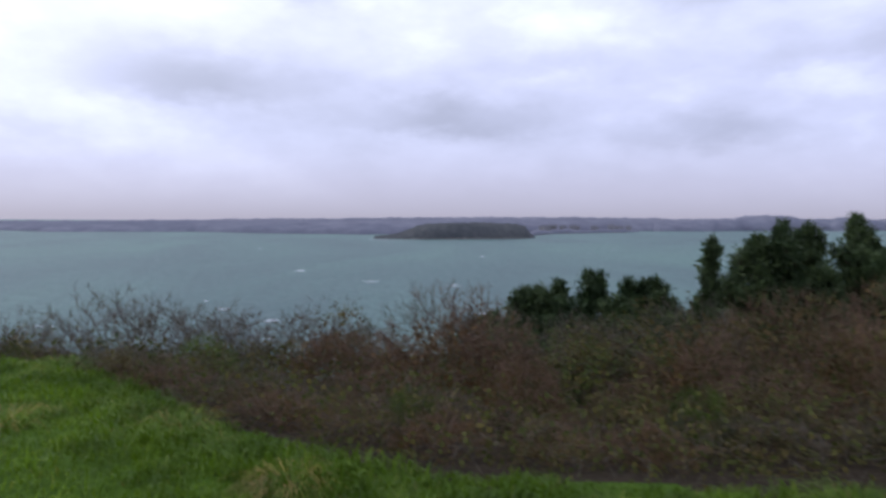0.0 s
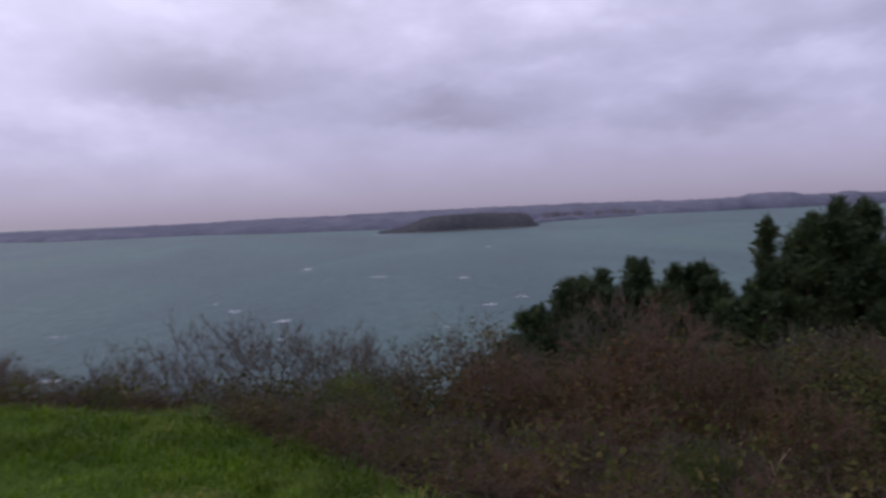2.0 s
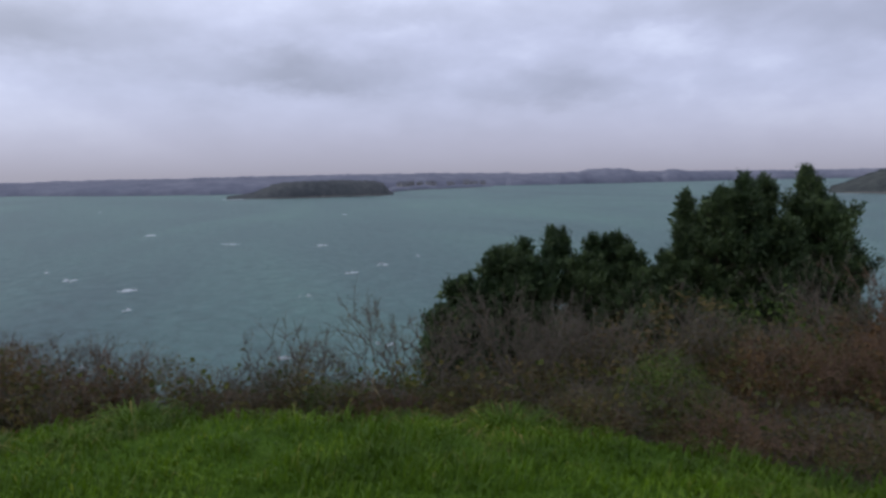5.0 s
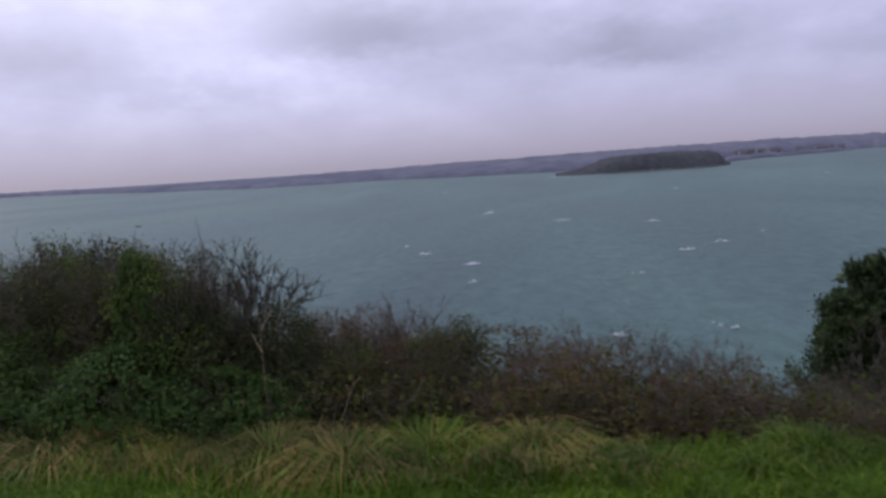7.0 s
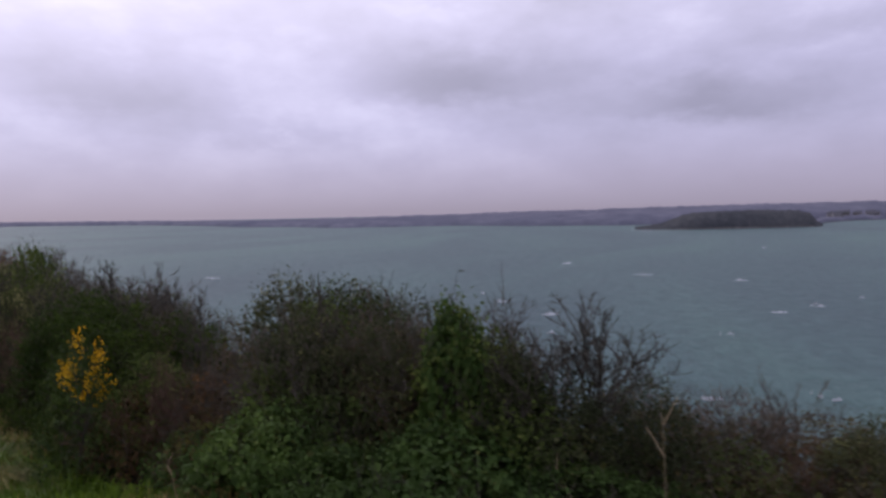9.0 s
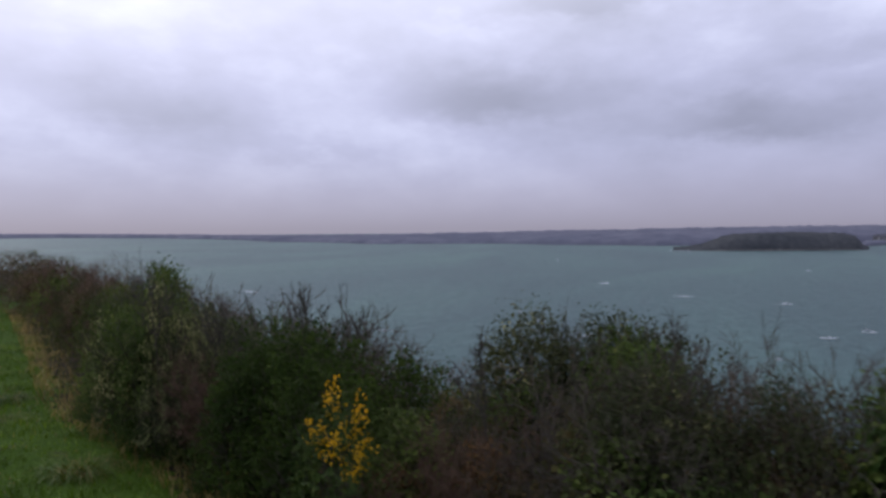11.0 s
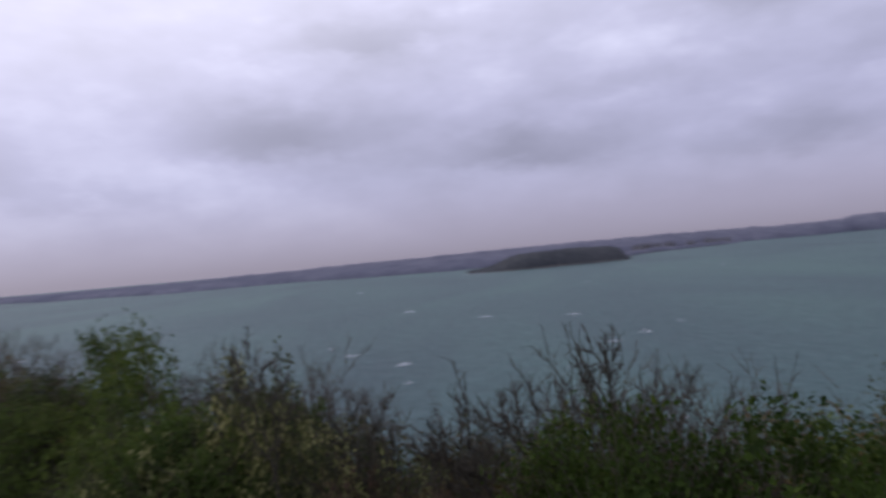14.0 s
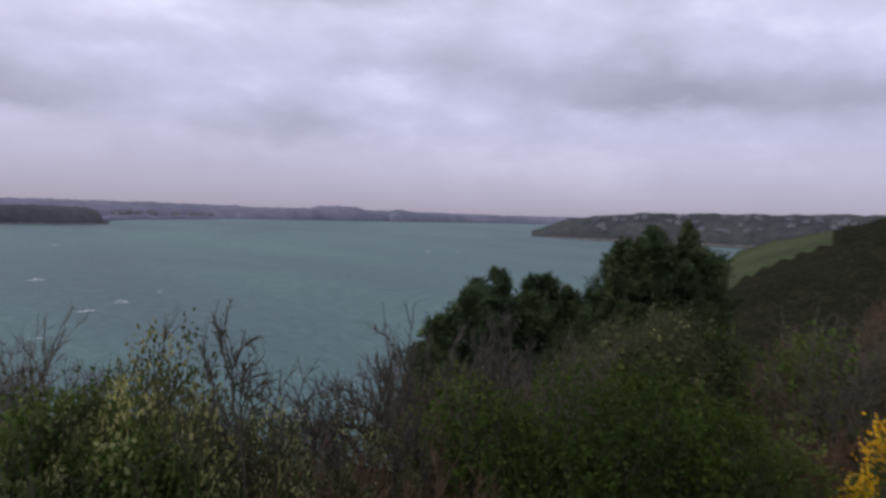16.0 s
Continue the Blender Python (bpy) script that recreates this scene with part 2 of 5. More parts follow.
def sea_mat():
    k = Mat("choppy_sea", 0.5, 0.22)
    b = k.b
    b.inputs["IOR"].default_value = 1.33
    swell = k.noise(k.pos(0.022, 0.013, 1), 1.0, 5, 0.6, 0.4)
    chop = k.noise(k.pos(0.24, 0.13, 1), 1.0, 6, 0.7, 0.5)
    patch = k.noise(k.pos(0.0065, 0.0021, 1), 1.0, 5, 0.6, 0.6)
    col = k.ramp(patch, [(0.3, (0.05, 0.09, 0.094)), (0.5, (0.064, 0.12, 0.114)), (0.7, (0.078, 0.15, 0.128))])
    col = k.mix(0.8, col, k.ramp(chop, [(0.33, (0.62, 0.65, 0.68)), (0.68, (1.3, 1.27, 1.25))]), "MULTIPLY")
    wisps = k.noise(k.pos(0.07, 0.06, 1), 1.0, 7, 0.74, 1.2)
    foam = k.math("MULTIPLY", k.ramp(wisps, [(0.63, (0, 0, 0)), (0.74, (1, 1, 1))]), k.ramp(swell, [(0.5, (0, 0, 0)), (0.66, (0.36, 0.36, 0.36))]))
    col = k.mix(foam, col, (0.42, 0.5, 0.52))
    k.bump(k.math("ADD", k.math("MULTIPLY", chop, 0.8), swell), 0.55, 1.6)
    return k.base(col).m


def wood_mat(name, dark, mid, light, scale):
    """Far woods and heath: canopy mottling at two scales."""
    k = Mat(name, 1.0, 0.0)
    a = k.noise(k.pos(), scale, 6, 0.7)
    b = k.noise(k.pos(), scale * 0.16, 3, 0.5)
    col = k.ramp(a, [(0.3, dark), (0.52, mid), (0.72, light)])
    col = k.mix(0.7, col, k.ramp(b, [(0.3, (0.7, 0.72, 0.75)), (0.7, (1.25, 1.2, 1.15))]), "MULTIPLY")
    k.bump(a, 0.8, 3.0)
    return k.base(col).m


M_TURF, M_SOIL, M_EARTH, M_SEA = turf_mat(), soil_mat(), path_mat(), sea_mat()
# island canopy colour has the grey-blue of hazy air mixed in
M_ISLAND_HAZED = wood_mat("hazed_island_woods", (0.058, 0.062, 0.068), (0.08, 0.085, 0.09), (0.105, 0.109, 0.11), 0.09)
# pale blue-violet distance haze is put into the far shore's base colour
M_SHORE_HAZED = wood_mat("hazed_shore_woods", (0.12, 0.124, 0.16), (0.158, 0.163, 0.205), (0.2, 0.205, 0.245), 0.02)
# headland greens are greyed in the base colour for haze over the cove
M_HEAD_HAZED = wood_mat("hazed_headland_woods", (0.04, 0.045, 0.048), (0.062, 0.068, 0.068), (0.09, 0.094, 0.09), 0.05)
M_SCRUB = wood_mat("hillside_scrub", (0.014, 0.017, 0.011), (0.03, 0.031, 0.019), (0.06, 0.054, 0.034), 0.6)
M_FIELD = wood_mat("pasture", (0.05, 0.064, 0.034), (0.064, 0.08, 0.042), (0.08, 0.09, 0.052), 0.12)
M_ROCK = wood_mat("shore_rock", (0.08, 0.075, 0.075), (0.16, 0.15, 0.145), (0.26, 0.25, 0.235), 0.12)
M_FOAM = Mat("foam", 0.9, 0.1).base((0.5, 0.53, 0.54)).m
M_WALL = [Mat("render_wall_%s" % n, 0.9, 0.1).base(c).m for n, c in (("white", (0.24, 0.236, 0.24)), ("cream", (0.18, 0.172, 0.16)), ("grey", (0.13, 0.13, 0.14)))]
M_ROOF = Mat("slate_roof", 0.8, 0.2).base((0.11, 0.11, 0.125)).m
M_PANE = Mat("dark_pane", 0.2, 0.5).base((0.03, 0.035, 0.04)).m


# ---- mesh helpers ----
def raw_mesh(name, verts, faces, mat):
    """A mesh from arrays; all faces have as many corners as faces has columns."""
    me = bpy.data.meshes.new(name)
    v, f = np.asarray(verts, dtype=np.float32), np.asarray(faces, dtype=np.int32)
    me.vertices.add(len(v))
    me.vertices.foreach_set("co", v.ravel())
    me.loops.add(f.size)
    me.loops.foreach_set("vertex_index", f.ravel())
    me.polygons.add(len(f))
    me.polygons.foreach_set("loop_start", np.arange(0, f.size, f.shape[1], dtype=np.int32))
    me.update(calc_edges=True)
    me.materials.append(mat)
    return me


def part(name, me, parent, label=""):
    ob = new(name, me)
    ob.parent = parent
    if label:
        ob["label"] = label
    if len(me.polygons) > 150 and name != "trunk":
        ob["kind"] = "stuff"
    return ob


def unit(a):
    return a / np.maximum(np.linalg.norm(a, axis=-1, keepdims=True), 1e-9)


def tube_mesh(name, segs, mat, sides=3):
    """Tapered prisms along segments (start, end, radius at start, radius at end)."""
    p0, p1 = np.array([s[0] for s in segs]), np.array([s[1] for s in segs])
    r0, r1 = np.array([s[2] for s in segs]), np.array([s[3] for s in segs])
    d = unit(p1 - p0)
    ref = np.where(np.abs(d[:, 2:3]) > 0.9, np.array([[1.0, 0, 0]]), np.array([[0, 0, 1.0]]))
    u = unit(np.cross(d, ref))
    w = np.cross(d, u)
    n = len(segs)
    ring = []
    for p, r in ((p0, r0), (p1, r1)):
        for i in range(sides):
            a = 2 * math.pi * i / sides
            ring.append(p + (u * math.cos(a) + w * math.sin(a)) * r[:, None])
    v = np.stack(ring, 1).reshape(-1, 3)
    f = []
    base = np.arange(n)[:, None] * (2 * sides)
    for i in range(sides):
        j = (i + 1) % sides
        f.append(base + np.array([[i, j, sides + j, sides + i]]))
    return raw_mesh(name, v, np.concatenate(f), mat)


def leaf_mesh(name, pts, dirs, length, width, mat, rng, fold=0.25, face=None):
    """Folded rhombic leaves at pts pointing along dirs; with face given they spread flat to that way."""
    n = len(pts)
    d = unit(dirs)
    side = unit(np.cross(d, rng.normal(size=(n, 3))))
    if face is not None:
        d = unit(unit(np.cross(face, rng.normal(size=(n, 3)))) + 0.3 * face + 0.35 * d)
        side = unit(np.cross(d, face + 0.35 * rng.normal(size=(n, 3))))
    nor = np.cross(side, d)
    L = length * rng.uniform(0.65, 1.3, (n, 1))
    W = width * rng.uniform(0.65, 1.3, (n, 1))
    a = pts
    b = pts + d * L * 0.45 + side * W * 0.5 + nor * W * fold
    c = pts + d * L
    e = pts + d * L * 0.45 - side * W * 0.5 + nor * W * fold
    v = np.stack([a, b, c, e], 1).reshape(-1, 3)
    k = np.arange(n)[:, None] * 4
    f = np.concatenate([k + np.array([[0, 1, 2]]), k + np.array([[0, 2, 3]])])
    return raw_mesh(name, v, f, mat)


def blade_mesh(name, pts, length, width, lean, mat, rng):
    """Grass blades: three faces each, bending over; lean is (n, 2)."""
    n = len(pts)
    L = length * rng.uniform(0.5, 1.35, n)
    a = rng.uniform(0, 2 * math.pi, n)
    side = np.stack([np.cos(a), np.sin(a), np.zeros(n)], 1) * (width * rng.uniform(0.6, 1.3, n))[:, None] * 0.5
    out = np.concatenate([lean, np.zeros((n, 1))], 1)
    m1 = pts + out * (L * 0.35)[:, None] + np.array([0, 0, 1.0]) * (L * 0.6)[:, None]
    drop = np.clip(1.0 - 0.75 * np.linalg.norm(lean, axis=1), -0.2, 1)
    tip = pts + out * L[:, None] + np.array([0, 0, 1.0]) * (L * drop)[:, None]
    v = np.stack([pts - side, pts + side, m1 + side * 0.8, m1 - side * 0.8, tip], 1).reshape(-1, 3)
    k = np.arange(n)[:, None] * 5
    f = np.concatenate([k + np.array([[0, 1, 2]]), k + np.array([[0, 2, 3]]), k + np.array([[3, 2, 4]])])
    return raw_mesh(name, v, f, mat)


SLIM = [1.0]


def grow(r, p, d, length, rad, level, k, segs, tips):
    """One branch with its side branches. k: settings of the kind."""
    n = k["n"][level]
    step = length / n
    for i in range(n):
        d = (d + Vector((r.gauss(0, 1), r.gauss(0, 1), r.gauss(0, 1))) * k["wob"] + Vector((k.get("wind", 0), 0, k["up"]))).normalized()
        q = p + d * step
        if "env" in k and (q.x * q.x + q.y * q.y) / (k["env"][0] * SLIM[0]) ** 2 + (q.z / k["env"][1]) ** 2 > r.uniform(0.8, 1.15):
            break
        segs.append((tuple(p), tuple(q), rad * (1 - 0.82 * i / n), rad * (1 - 0.82 * (i + 1) / n), level))
        if level + 1 < len(k["n"]) and (i + 1) / n > k["first"]:
            for _ in range(k["kids"][level]):
                side = d.orthogonal().normalized()
                side.rotate(Matrix.Rotation(r.uniform(0, 6.283), 3, d))
                a = r.uniform(*k["angle"])
                c = d * math.cos(a) + side * math.sin(a)
                grow(r, q, c, length * k["ratio"] * r.uniform(0.5, 1.15), rad * 0.55, level + 1, k, segs, tips)
        p = q
    tips.append((tuple(p), tuple(d)))


# ---- cliff top ----
EDGE = ((900, -390), (70, -24), (40, -12), (14, -2), (6, 2.4), (3.2, 3.4), (1.9, 3.25), (0.6, 3.48), (-0.6, 4.06), (-1.4, 4.8), (-2.2, 5.92), (-3.0, 6.65), (-3.75, 6.95), (-4.6, 7.12), (-5.4, 7.22),
        (-6.2, 7.28), (-7.2, 7.18), (-8.0, 7.2), (-8.7, 7.25), (-9.6, 7.4), (-10.7, 7.55), (-11.6, 7.66), (-12.1, 7.85), (-13.2, 8.55), (-14, 8.98), (-15.2, 9.55), (-16.3, 10.15), (-18.4, 11.8),
        (-22.5, 14.9), (-30, 20.0), (-70, 44), (-900, 520))


def seaward(x, y):
    """Distance from the rim of the grass, positive on the side of the sea."""
    x, y = np.asarray(x, float), np.asarray(y, float)
    best = np.full(x.shape, 1e9)
    sign = np.ones(x.shape)
    for (ax, ay), (bx, by) in zip(EDGE, EDGE[1:]):
        dx, dy = bx - ax, by - ay
        u = np.clip(((x - ax) * dx + (y - ay) * dy) / (dx * dx + dy * dy), 0, 1)
        d = np.hypot(x - ax - u * dx, y - ay - u * dy)
        s = np.where(dx * (y - ay) - dy * (x - ax) < 0, 1.0, -1.0)
        closer = d < best
        best, sign = np.where(closer, d, best), np.where(closer, s, sign)
    return best * sign


def ripple(x, y):
    return (np.sin(x * 1.9 + 1.3 * np.sin(y * 1.1)) * np.sin(y * 2.3 + 0.7 * np.sin(x * 0.9)) * 0.03
            + np.sin(x * 0.47 + 2.0) * np.sin(y * 0.39 + 1.0) * 0.03)


def ground_z(x, y):
    s = seaward(x, y)
    rim = np.exp(-((s + 0.35) / 0.8) ** 2) * (0.07 * np.exp(-(((np.asarray(x) + 6.5) / 5.5) ** 2)) + 0.05 * np.exp(-(((np.asarray(x) + 5.6) / 1.5) ** 2)))
    k = 0.12 + 0.3 * np.exp(-((np.asarray(x) + 4.6) / 2.4) ** 2)
    t = np.clip(s, 0, None)
    z = -k * np.minimum(t, 3) - 0.5 * np.clip(t - 3, 0, 22) - 1.3 * np.clip(t - 25, 0, None)
    return np.maximum(z + rim + ripple(np.asarray(x), np.asarray(y)) * np.where(s > 1, 4.0, 1.0), SEA - 3)


def gz(x, y):
    return float(ground_z(np.array([x]), np.array([y]))[0])


def height_grid(name, xs, ys, mat):
    X, Y = np.meshgrid(xs, ys)
    v = np.stack([X, Y, ground_z(X, Y)], -1).reshape(-1, 3)
    nx, ny = len(xs), len(ys)
    i, j = np.meshgrid(np.arange(nx - 1), np.arange(ny - 1))
    a = (j * nx + i).ravel()
    me = raw_mesh(name, v, np.stack([a, a + 1, a + nx + 1, a + nx], 1), mat)
    me.polygons.foreach_set("use_smooth", np.ones(len(a), dtype=bool))
    return me, a, X, Y


xs = np.unique(np.concatenate([np.linspace(-900, -70, 36), np.linspace(70, 900, 36), np.linspace(-70, -24, 40), np.linspace(-24, 8, 190), np.linspace(8, 70, 50)]))
ys = np.unique(np.concatenate([np.linspace(-900, -40, 36), np.linspace(90, 560, 30), np.linspace(-40, 0, 20), np.linspace(0, 16, 100), np.linspace(16, 90, 60)]))
me, a, X, Y = height_grid("ground", xs, ys, M_TURF)
me.materials.append(M_SOIL)
me.materials.append(M_EARTH)
s = seaward(X, Y).ravel()[a]
xx, yy = X.ravel()[a], Y.ravel()[a]
track = np.abs(s + 3.1 + 0.3 * np.sin(xx * 0.8)) < 0.28 + 0.12 * np.sin(xx * 2.1)
kind = np.where(s > -0.02 + 0.12 * np.sin(xx * 3.1 + yy), 1, np.where(track & (xx < -13), 2, 0)).astype(np.int32)
me.polygons.foreach_set("material_index", kind)
tagged(new("ground", me), "green turf on a cliff top falling away to the sea", "ground", kind="structure")

# ---- sea ----
sea_me = raw_mesh("sea", [(-6500, -900, SEA), (6500, -900, SEA), (6500, 5200, SEA), (-6500, 5200, SEA)], [(0, 1, 2, 3)], M_SEA)
tagged(new("sea", sea_me), "choppy grey-green sea with small breaking waves", "sea", kind="structure")
rng = np.random.default_rng(5)


def whitecaps():
    """Breaking crests: short ragged arcs, some with flecks of spent foam behind them."""
    v, f = [], []

    def crest(cx, cy, ln, wd, turn):
        n, o = 12, len(v)
        wander = 0.0
        for i in range(n):
            u = i / (n - 1) * 2 - 1
            w = wd * (1 - u * u) ** 0.8 * rng.uniform(0.15, 1.5) + 0.01
            wander += rng.normal(0, 0.07 * ln)
            bx, by = u * ln, 0.3 * ln * u * u + wander
            for q, lift in ((-w, 0.05), (w, 0.6 * w / wd)):
                v.append((cx + bx * math.cos(turn) - (by + q) * math.sin(turn), cy + bx * math.sin(turn) + (by + q) * math.cos(turn), SEA + 0.05 + max(lift, 0)))
        for i in range(n - 1):
            f.append((o + 2 * i, o + 2 * i + 2, o + 2 * i + 3, o + 2 * i + 1))

    for _ in range(26):
        azm, d = radians(rng.uniform(-55, 62)), 110 + 700 * rng.random() ** 1.5
        if rng.random() < 0.5:
            azm, d = radians(rng.normal(-4, 15)), rng.uniform(120, 380)
        cx, cy = -8 + d * math.sin(azm), 4 + d * math.cos(azm)
        size = 0.25 + 0.9 * rng.random() ** 2.2
        crest(cx, cy, 3.8 * size * (0.5 + d / 500), 0.42 * size * (0.5 + d / 400), rng.normal(0.05, 0.3))
        for _ in range(rng.integers(0, 4)):
            crest(cx + rng.normal(0, 2.5), cy + rng.normal(0, 2.2), rng.uniform(0.2, 1.0) * (0.4 + d / 500), rng.uniform(0.02, 0.09) * (0.5 + d / 400), rng.normal(0.05, 0.5))
    for k in range(5):
        a = radians(-1.0 + 0.33 * k)
        crest(-8 + 1046 * math.sin(a), 4 + 1046 * math.cos(a), rng.uniform(2, 5), rng.uniform(0.3, 0.9), rng.normal(0, 0.1))
    return raw_mesh("whitecaps", v, f, M_FOAM)


tagged(new("whitecaps", whitecaps()), "white foam crests of breaking waves on the sea", "foam", kind="stuff")


# ---- far land ----
def land(name, rows, depth, mat, label, bumps, seed, rock=0.0, n=260, eye=(-8.0, 4.0, 1.7)):
    """A strip of coast; rows of azimuth, distance, elevation of its skyline. The canopy is uneven."""
    R = np.array(rows, float)
    azs = np.linspace(R[0, 0], R[-1, 0], n)
    D = np.interp(azs, R[:, 0], R[:, 1])
    E = np.interp(azs, R[:, 0], R[:, 2])
    top = np.maximum(eye[2] + D * np.tan(np.radians(E)), SEA + 0.6)
    prof = ((0.0, -0.03), (0.004, 0.1), (0.03, 0.42), (0.10, 0.74), (0.2, 0.92), (0.4, 1.0), (0.7, 0.98), (1.0, 0.9), (1.02, -0.05))
    v = []
    for i, az_ in enumerate(azs):
        sa, ca = math.sin(radians(az_)), math.cos(radians(az_))
        for j, (u, h) in enumerate(prof):
            d = D[i] + depth * u
            x, y = eye[0] + d * sa, eye[1] + d * ca
            hgt = (top[i] - SEA) * h * (D[i] + depth * u * 0.5) / D[i]
            if h > 0.2:
                hgt += bumps * (noise.noise(Vector((x, y, seed)) * (0.55 / bumps / 6)) + 0.7 * noise.noise(Vector((x, y, seed + 9)) * (1.6 / bumps / 6))) * min(1, hgt / (3 * bumps))
            v.append((x, y, SEA + hgt))
    m, f = len(prof), []
    for i in range(n - 1):
        for j in range(m - 1):
            k = i * m + j
            f.append((k, k + 1, k + m + 1, k + m))
    me = raw_mesh(name, v, np.array(f)[:, ::-1], mat)
    me.materials.append(M_ROCK)
    idx = np.zeros(len(f), dtype=np.int32)
    if rock:
        idx[np.arange(len(f)) % (m - 1) < 1] = 1
    me.polygons.foreach_set("material_index", idx)
    return tagged(new(name, me), label, "coast", kind="structure")


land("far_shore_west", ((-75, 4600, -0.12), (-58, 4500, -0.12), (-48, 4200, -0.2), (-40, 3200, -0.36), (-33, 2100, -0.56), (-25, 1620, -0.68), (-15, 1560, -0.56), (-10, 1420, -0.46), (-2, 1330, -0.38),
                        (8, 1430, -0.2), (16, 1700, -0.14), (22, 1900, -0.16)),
     700, M_SHORE_HAZED, "low haze-tinted wooded shore across the bay", 3.4, 3.0, n=460)
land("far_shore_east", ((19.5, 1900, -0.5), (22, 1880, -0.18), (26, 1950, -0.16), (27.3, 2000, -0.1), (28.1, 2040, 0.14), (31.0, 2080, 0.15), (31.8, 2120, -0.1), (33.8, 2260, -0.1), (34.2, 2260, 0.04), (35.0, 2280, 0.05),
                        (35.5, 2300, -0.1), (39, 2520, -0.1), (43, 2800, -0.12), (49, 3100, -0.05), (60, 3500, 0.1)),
     560, M_SHORE_HAZED, "haze-tinted wooded hill on the far shore", 2.6, 5.0, n=400)
land("island", ((-0.8, 1062, -1.84), (0.2, 1058, -1.72), (1.3, 1054, -1.5), (2.0, 1050, -1.2), (2.7, 1050, -0.86), (3.6, 1050, -0.68), (6, 1060, -0.56), (9.4, 1090, -0.56), (10.8, 1110, -0.62), (11.6, 1120, -0.9), (12.0, 1130, -1.5), (12.4, 1136, -1.74)),
     150, M_ISLAND_HAZED, "low wooded island with a rocky waterline", 2.4, 1.0, rock=1.0, n=300)
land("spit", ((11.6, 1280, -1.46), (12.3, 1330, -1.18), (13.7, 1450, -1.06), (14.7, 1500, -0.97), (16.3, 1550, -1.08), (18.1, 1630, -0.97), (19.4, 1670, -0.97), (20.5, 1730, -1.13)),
     120, M_SHORE_HAZED, "low rocky spit with buildings behind the island", 1.6, 7.0, rock=1.0, n=160)
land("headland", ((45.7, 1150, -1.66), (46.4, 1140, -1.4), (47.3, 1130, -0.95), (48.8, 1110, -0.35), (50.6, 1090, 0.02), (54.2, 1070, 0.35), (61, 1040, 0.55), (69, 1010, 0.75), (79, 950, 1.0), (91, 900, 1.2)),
     420, M_HEAD_HAZED, "wooded headland with scattered houses across the cove", 3.0, 11.0, rock=1.0, n=300, eye=(-15.0, 7.0, 1.7))


def hillside():
    azs, us = np.linspace(56.5, 114, 340), np.linspace(0, 1, 70)
    v, ring = [], []
    for az_ in azs:
        crest = np.interp(az_, (56.5, 59, 61.5, 64, 66.6, 70, 73, 86, 114), (-9.0, -4.6, -2.1, -1.2, -0.55, 0.3, 1.5, 3.0, 3.0))
        for u in us:
            d = 95 + 240 * u
            zc = 1.7 + 335 * math.tan(radians(crest))
            z = (SEA - 1) * (1 - u) ** 1.6 + zc * (1 - (1 - u) ** 1.6)
            x, y = -15 + d * math.sin(radians(az_)), 7 + d * math.cos(radians(az_))
            meadow = 60.6 < az_ < 68.2 and u > 0.5
            if not meadow:
                z += 1.7 * noise.noise(Vector((x, y, 4)) * 0.16) + 1.3 * noise.noise(Vector((x, y, 8)) * 0.4)
            v.append((x, y, z))
    m, f, idx = len(us), [], []
    for i in range(len(azs) - 1):
        for j in range(m - 1):
            k = i * m + j
            f.append((k, k + m, k + m + 1, k + 1))
            low = 0.56 + 0.025 * (azs[i] - 61) + 0.02 * math.sin(azs[i] * 5.1)
            idx.append(1 if 60.9 < azs[i] < 67.6 and us[j] > low else 0)
    me = raw_mesh("hillside", v, f, M_SCRUB)
    me.materials.append(M_FIELD)
    me.polygons.foreach_set("material_index", np.array(idx, dtype=np.int32))
    me.polygons.foreach_set("use_smooth", np.ones(len(idx), dtype=bool))
    return tagged(new("hillside", me), "scrub-covered coastal slope with a green pasture", "hill", kind="structure")


hillside()


def house_proto(wall_mat, w, d, h, tint):
    """A small gabled house: walls, two roof slopes, chimney, windows and a door."""
    root = new("house")
    bm = bmesh.new()
    bmesh.ops.create_cube(bm, size=1, matrix=Matrix.Translation((0, 0, h / 2)) @ Matrix.Diagonal((w, d, h, 1)))
    me = bpy.data.meshes.new("wall")
    bm.to_mesh(me)
    me.materials.append(wall_mat)
    part("wall", me, root)
    rise, o = d * 0.42, 0.4
    v = [(-w / 2 - o, -d / 2 - o, h), (w / 2 + o, -d / 2 - o, h), (w / 2 + o, d / 2 + o, h), (-w / 2 - o, d / 2 + o, h), (-w / 2 - o, 0, h + rise), (w / 2 + o, 0, h + rise)]
    me = bpy.data.meshes.new("roof")
    me.from_pydata(v, [], [(0, 1, 5, 4), (2, 3, 4, 5), (0, 4, 3), (1, 2, 5), (0, 3, 2, 1)])
    me.materials.append(M_ROOF)
    roof = part("roof", me, root)
    bm = bmesh.new()
    bmesh.ops.create_cube(bm, size=1, matrix=Matrix.Translation((w * 0.36, 0, h + rise + 0.4)) @ Matrix.Diagonal((0.9, 0.6, 2.0, 1)))
    me = bpy.data.meshes.new("chimney")
    bm.to_mesh(me)
    me.materials.append(wall_mat)
    part("chimney", me, roof)
    for wx in (-w * 0.3, 0.0, w * 0.3):
        bm = bmesh.new()
        bmesh.ops.create_cube(bm, size=1, matrix=Matrix.Translation((wx, -d / 2 - 0.02, h * 0.55)) @ Matrix.Diagonal((1.2, 0.1, 1.5, 1)))
        me = bpy.data.meshes.new("window")
        bm.to_mesh(me)
        me.materials.append(M_PANE)
        part("window", me, root)
    return tagged(root, "small %s rendered house with a slate roof" % tint, "house", group="houses along the coast")


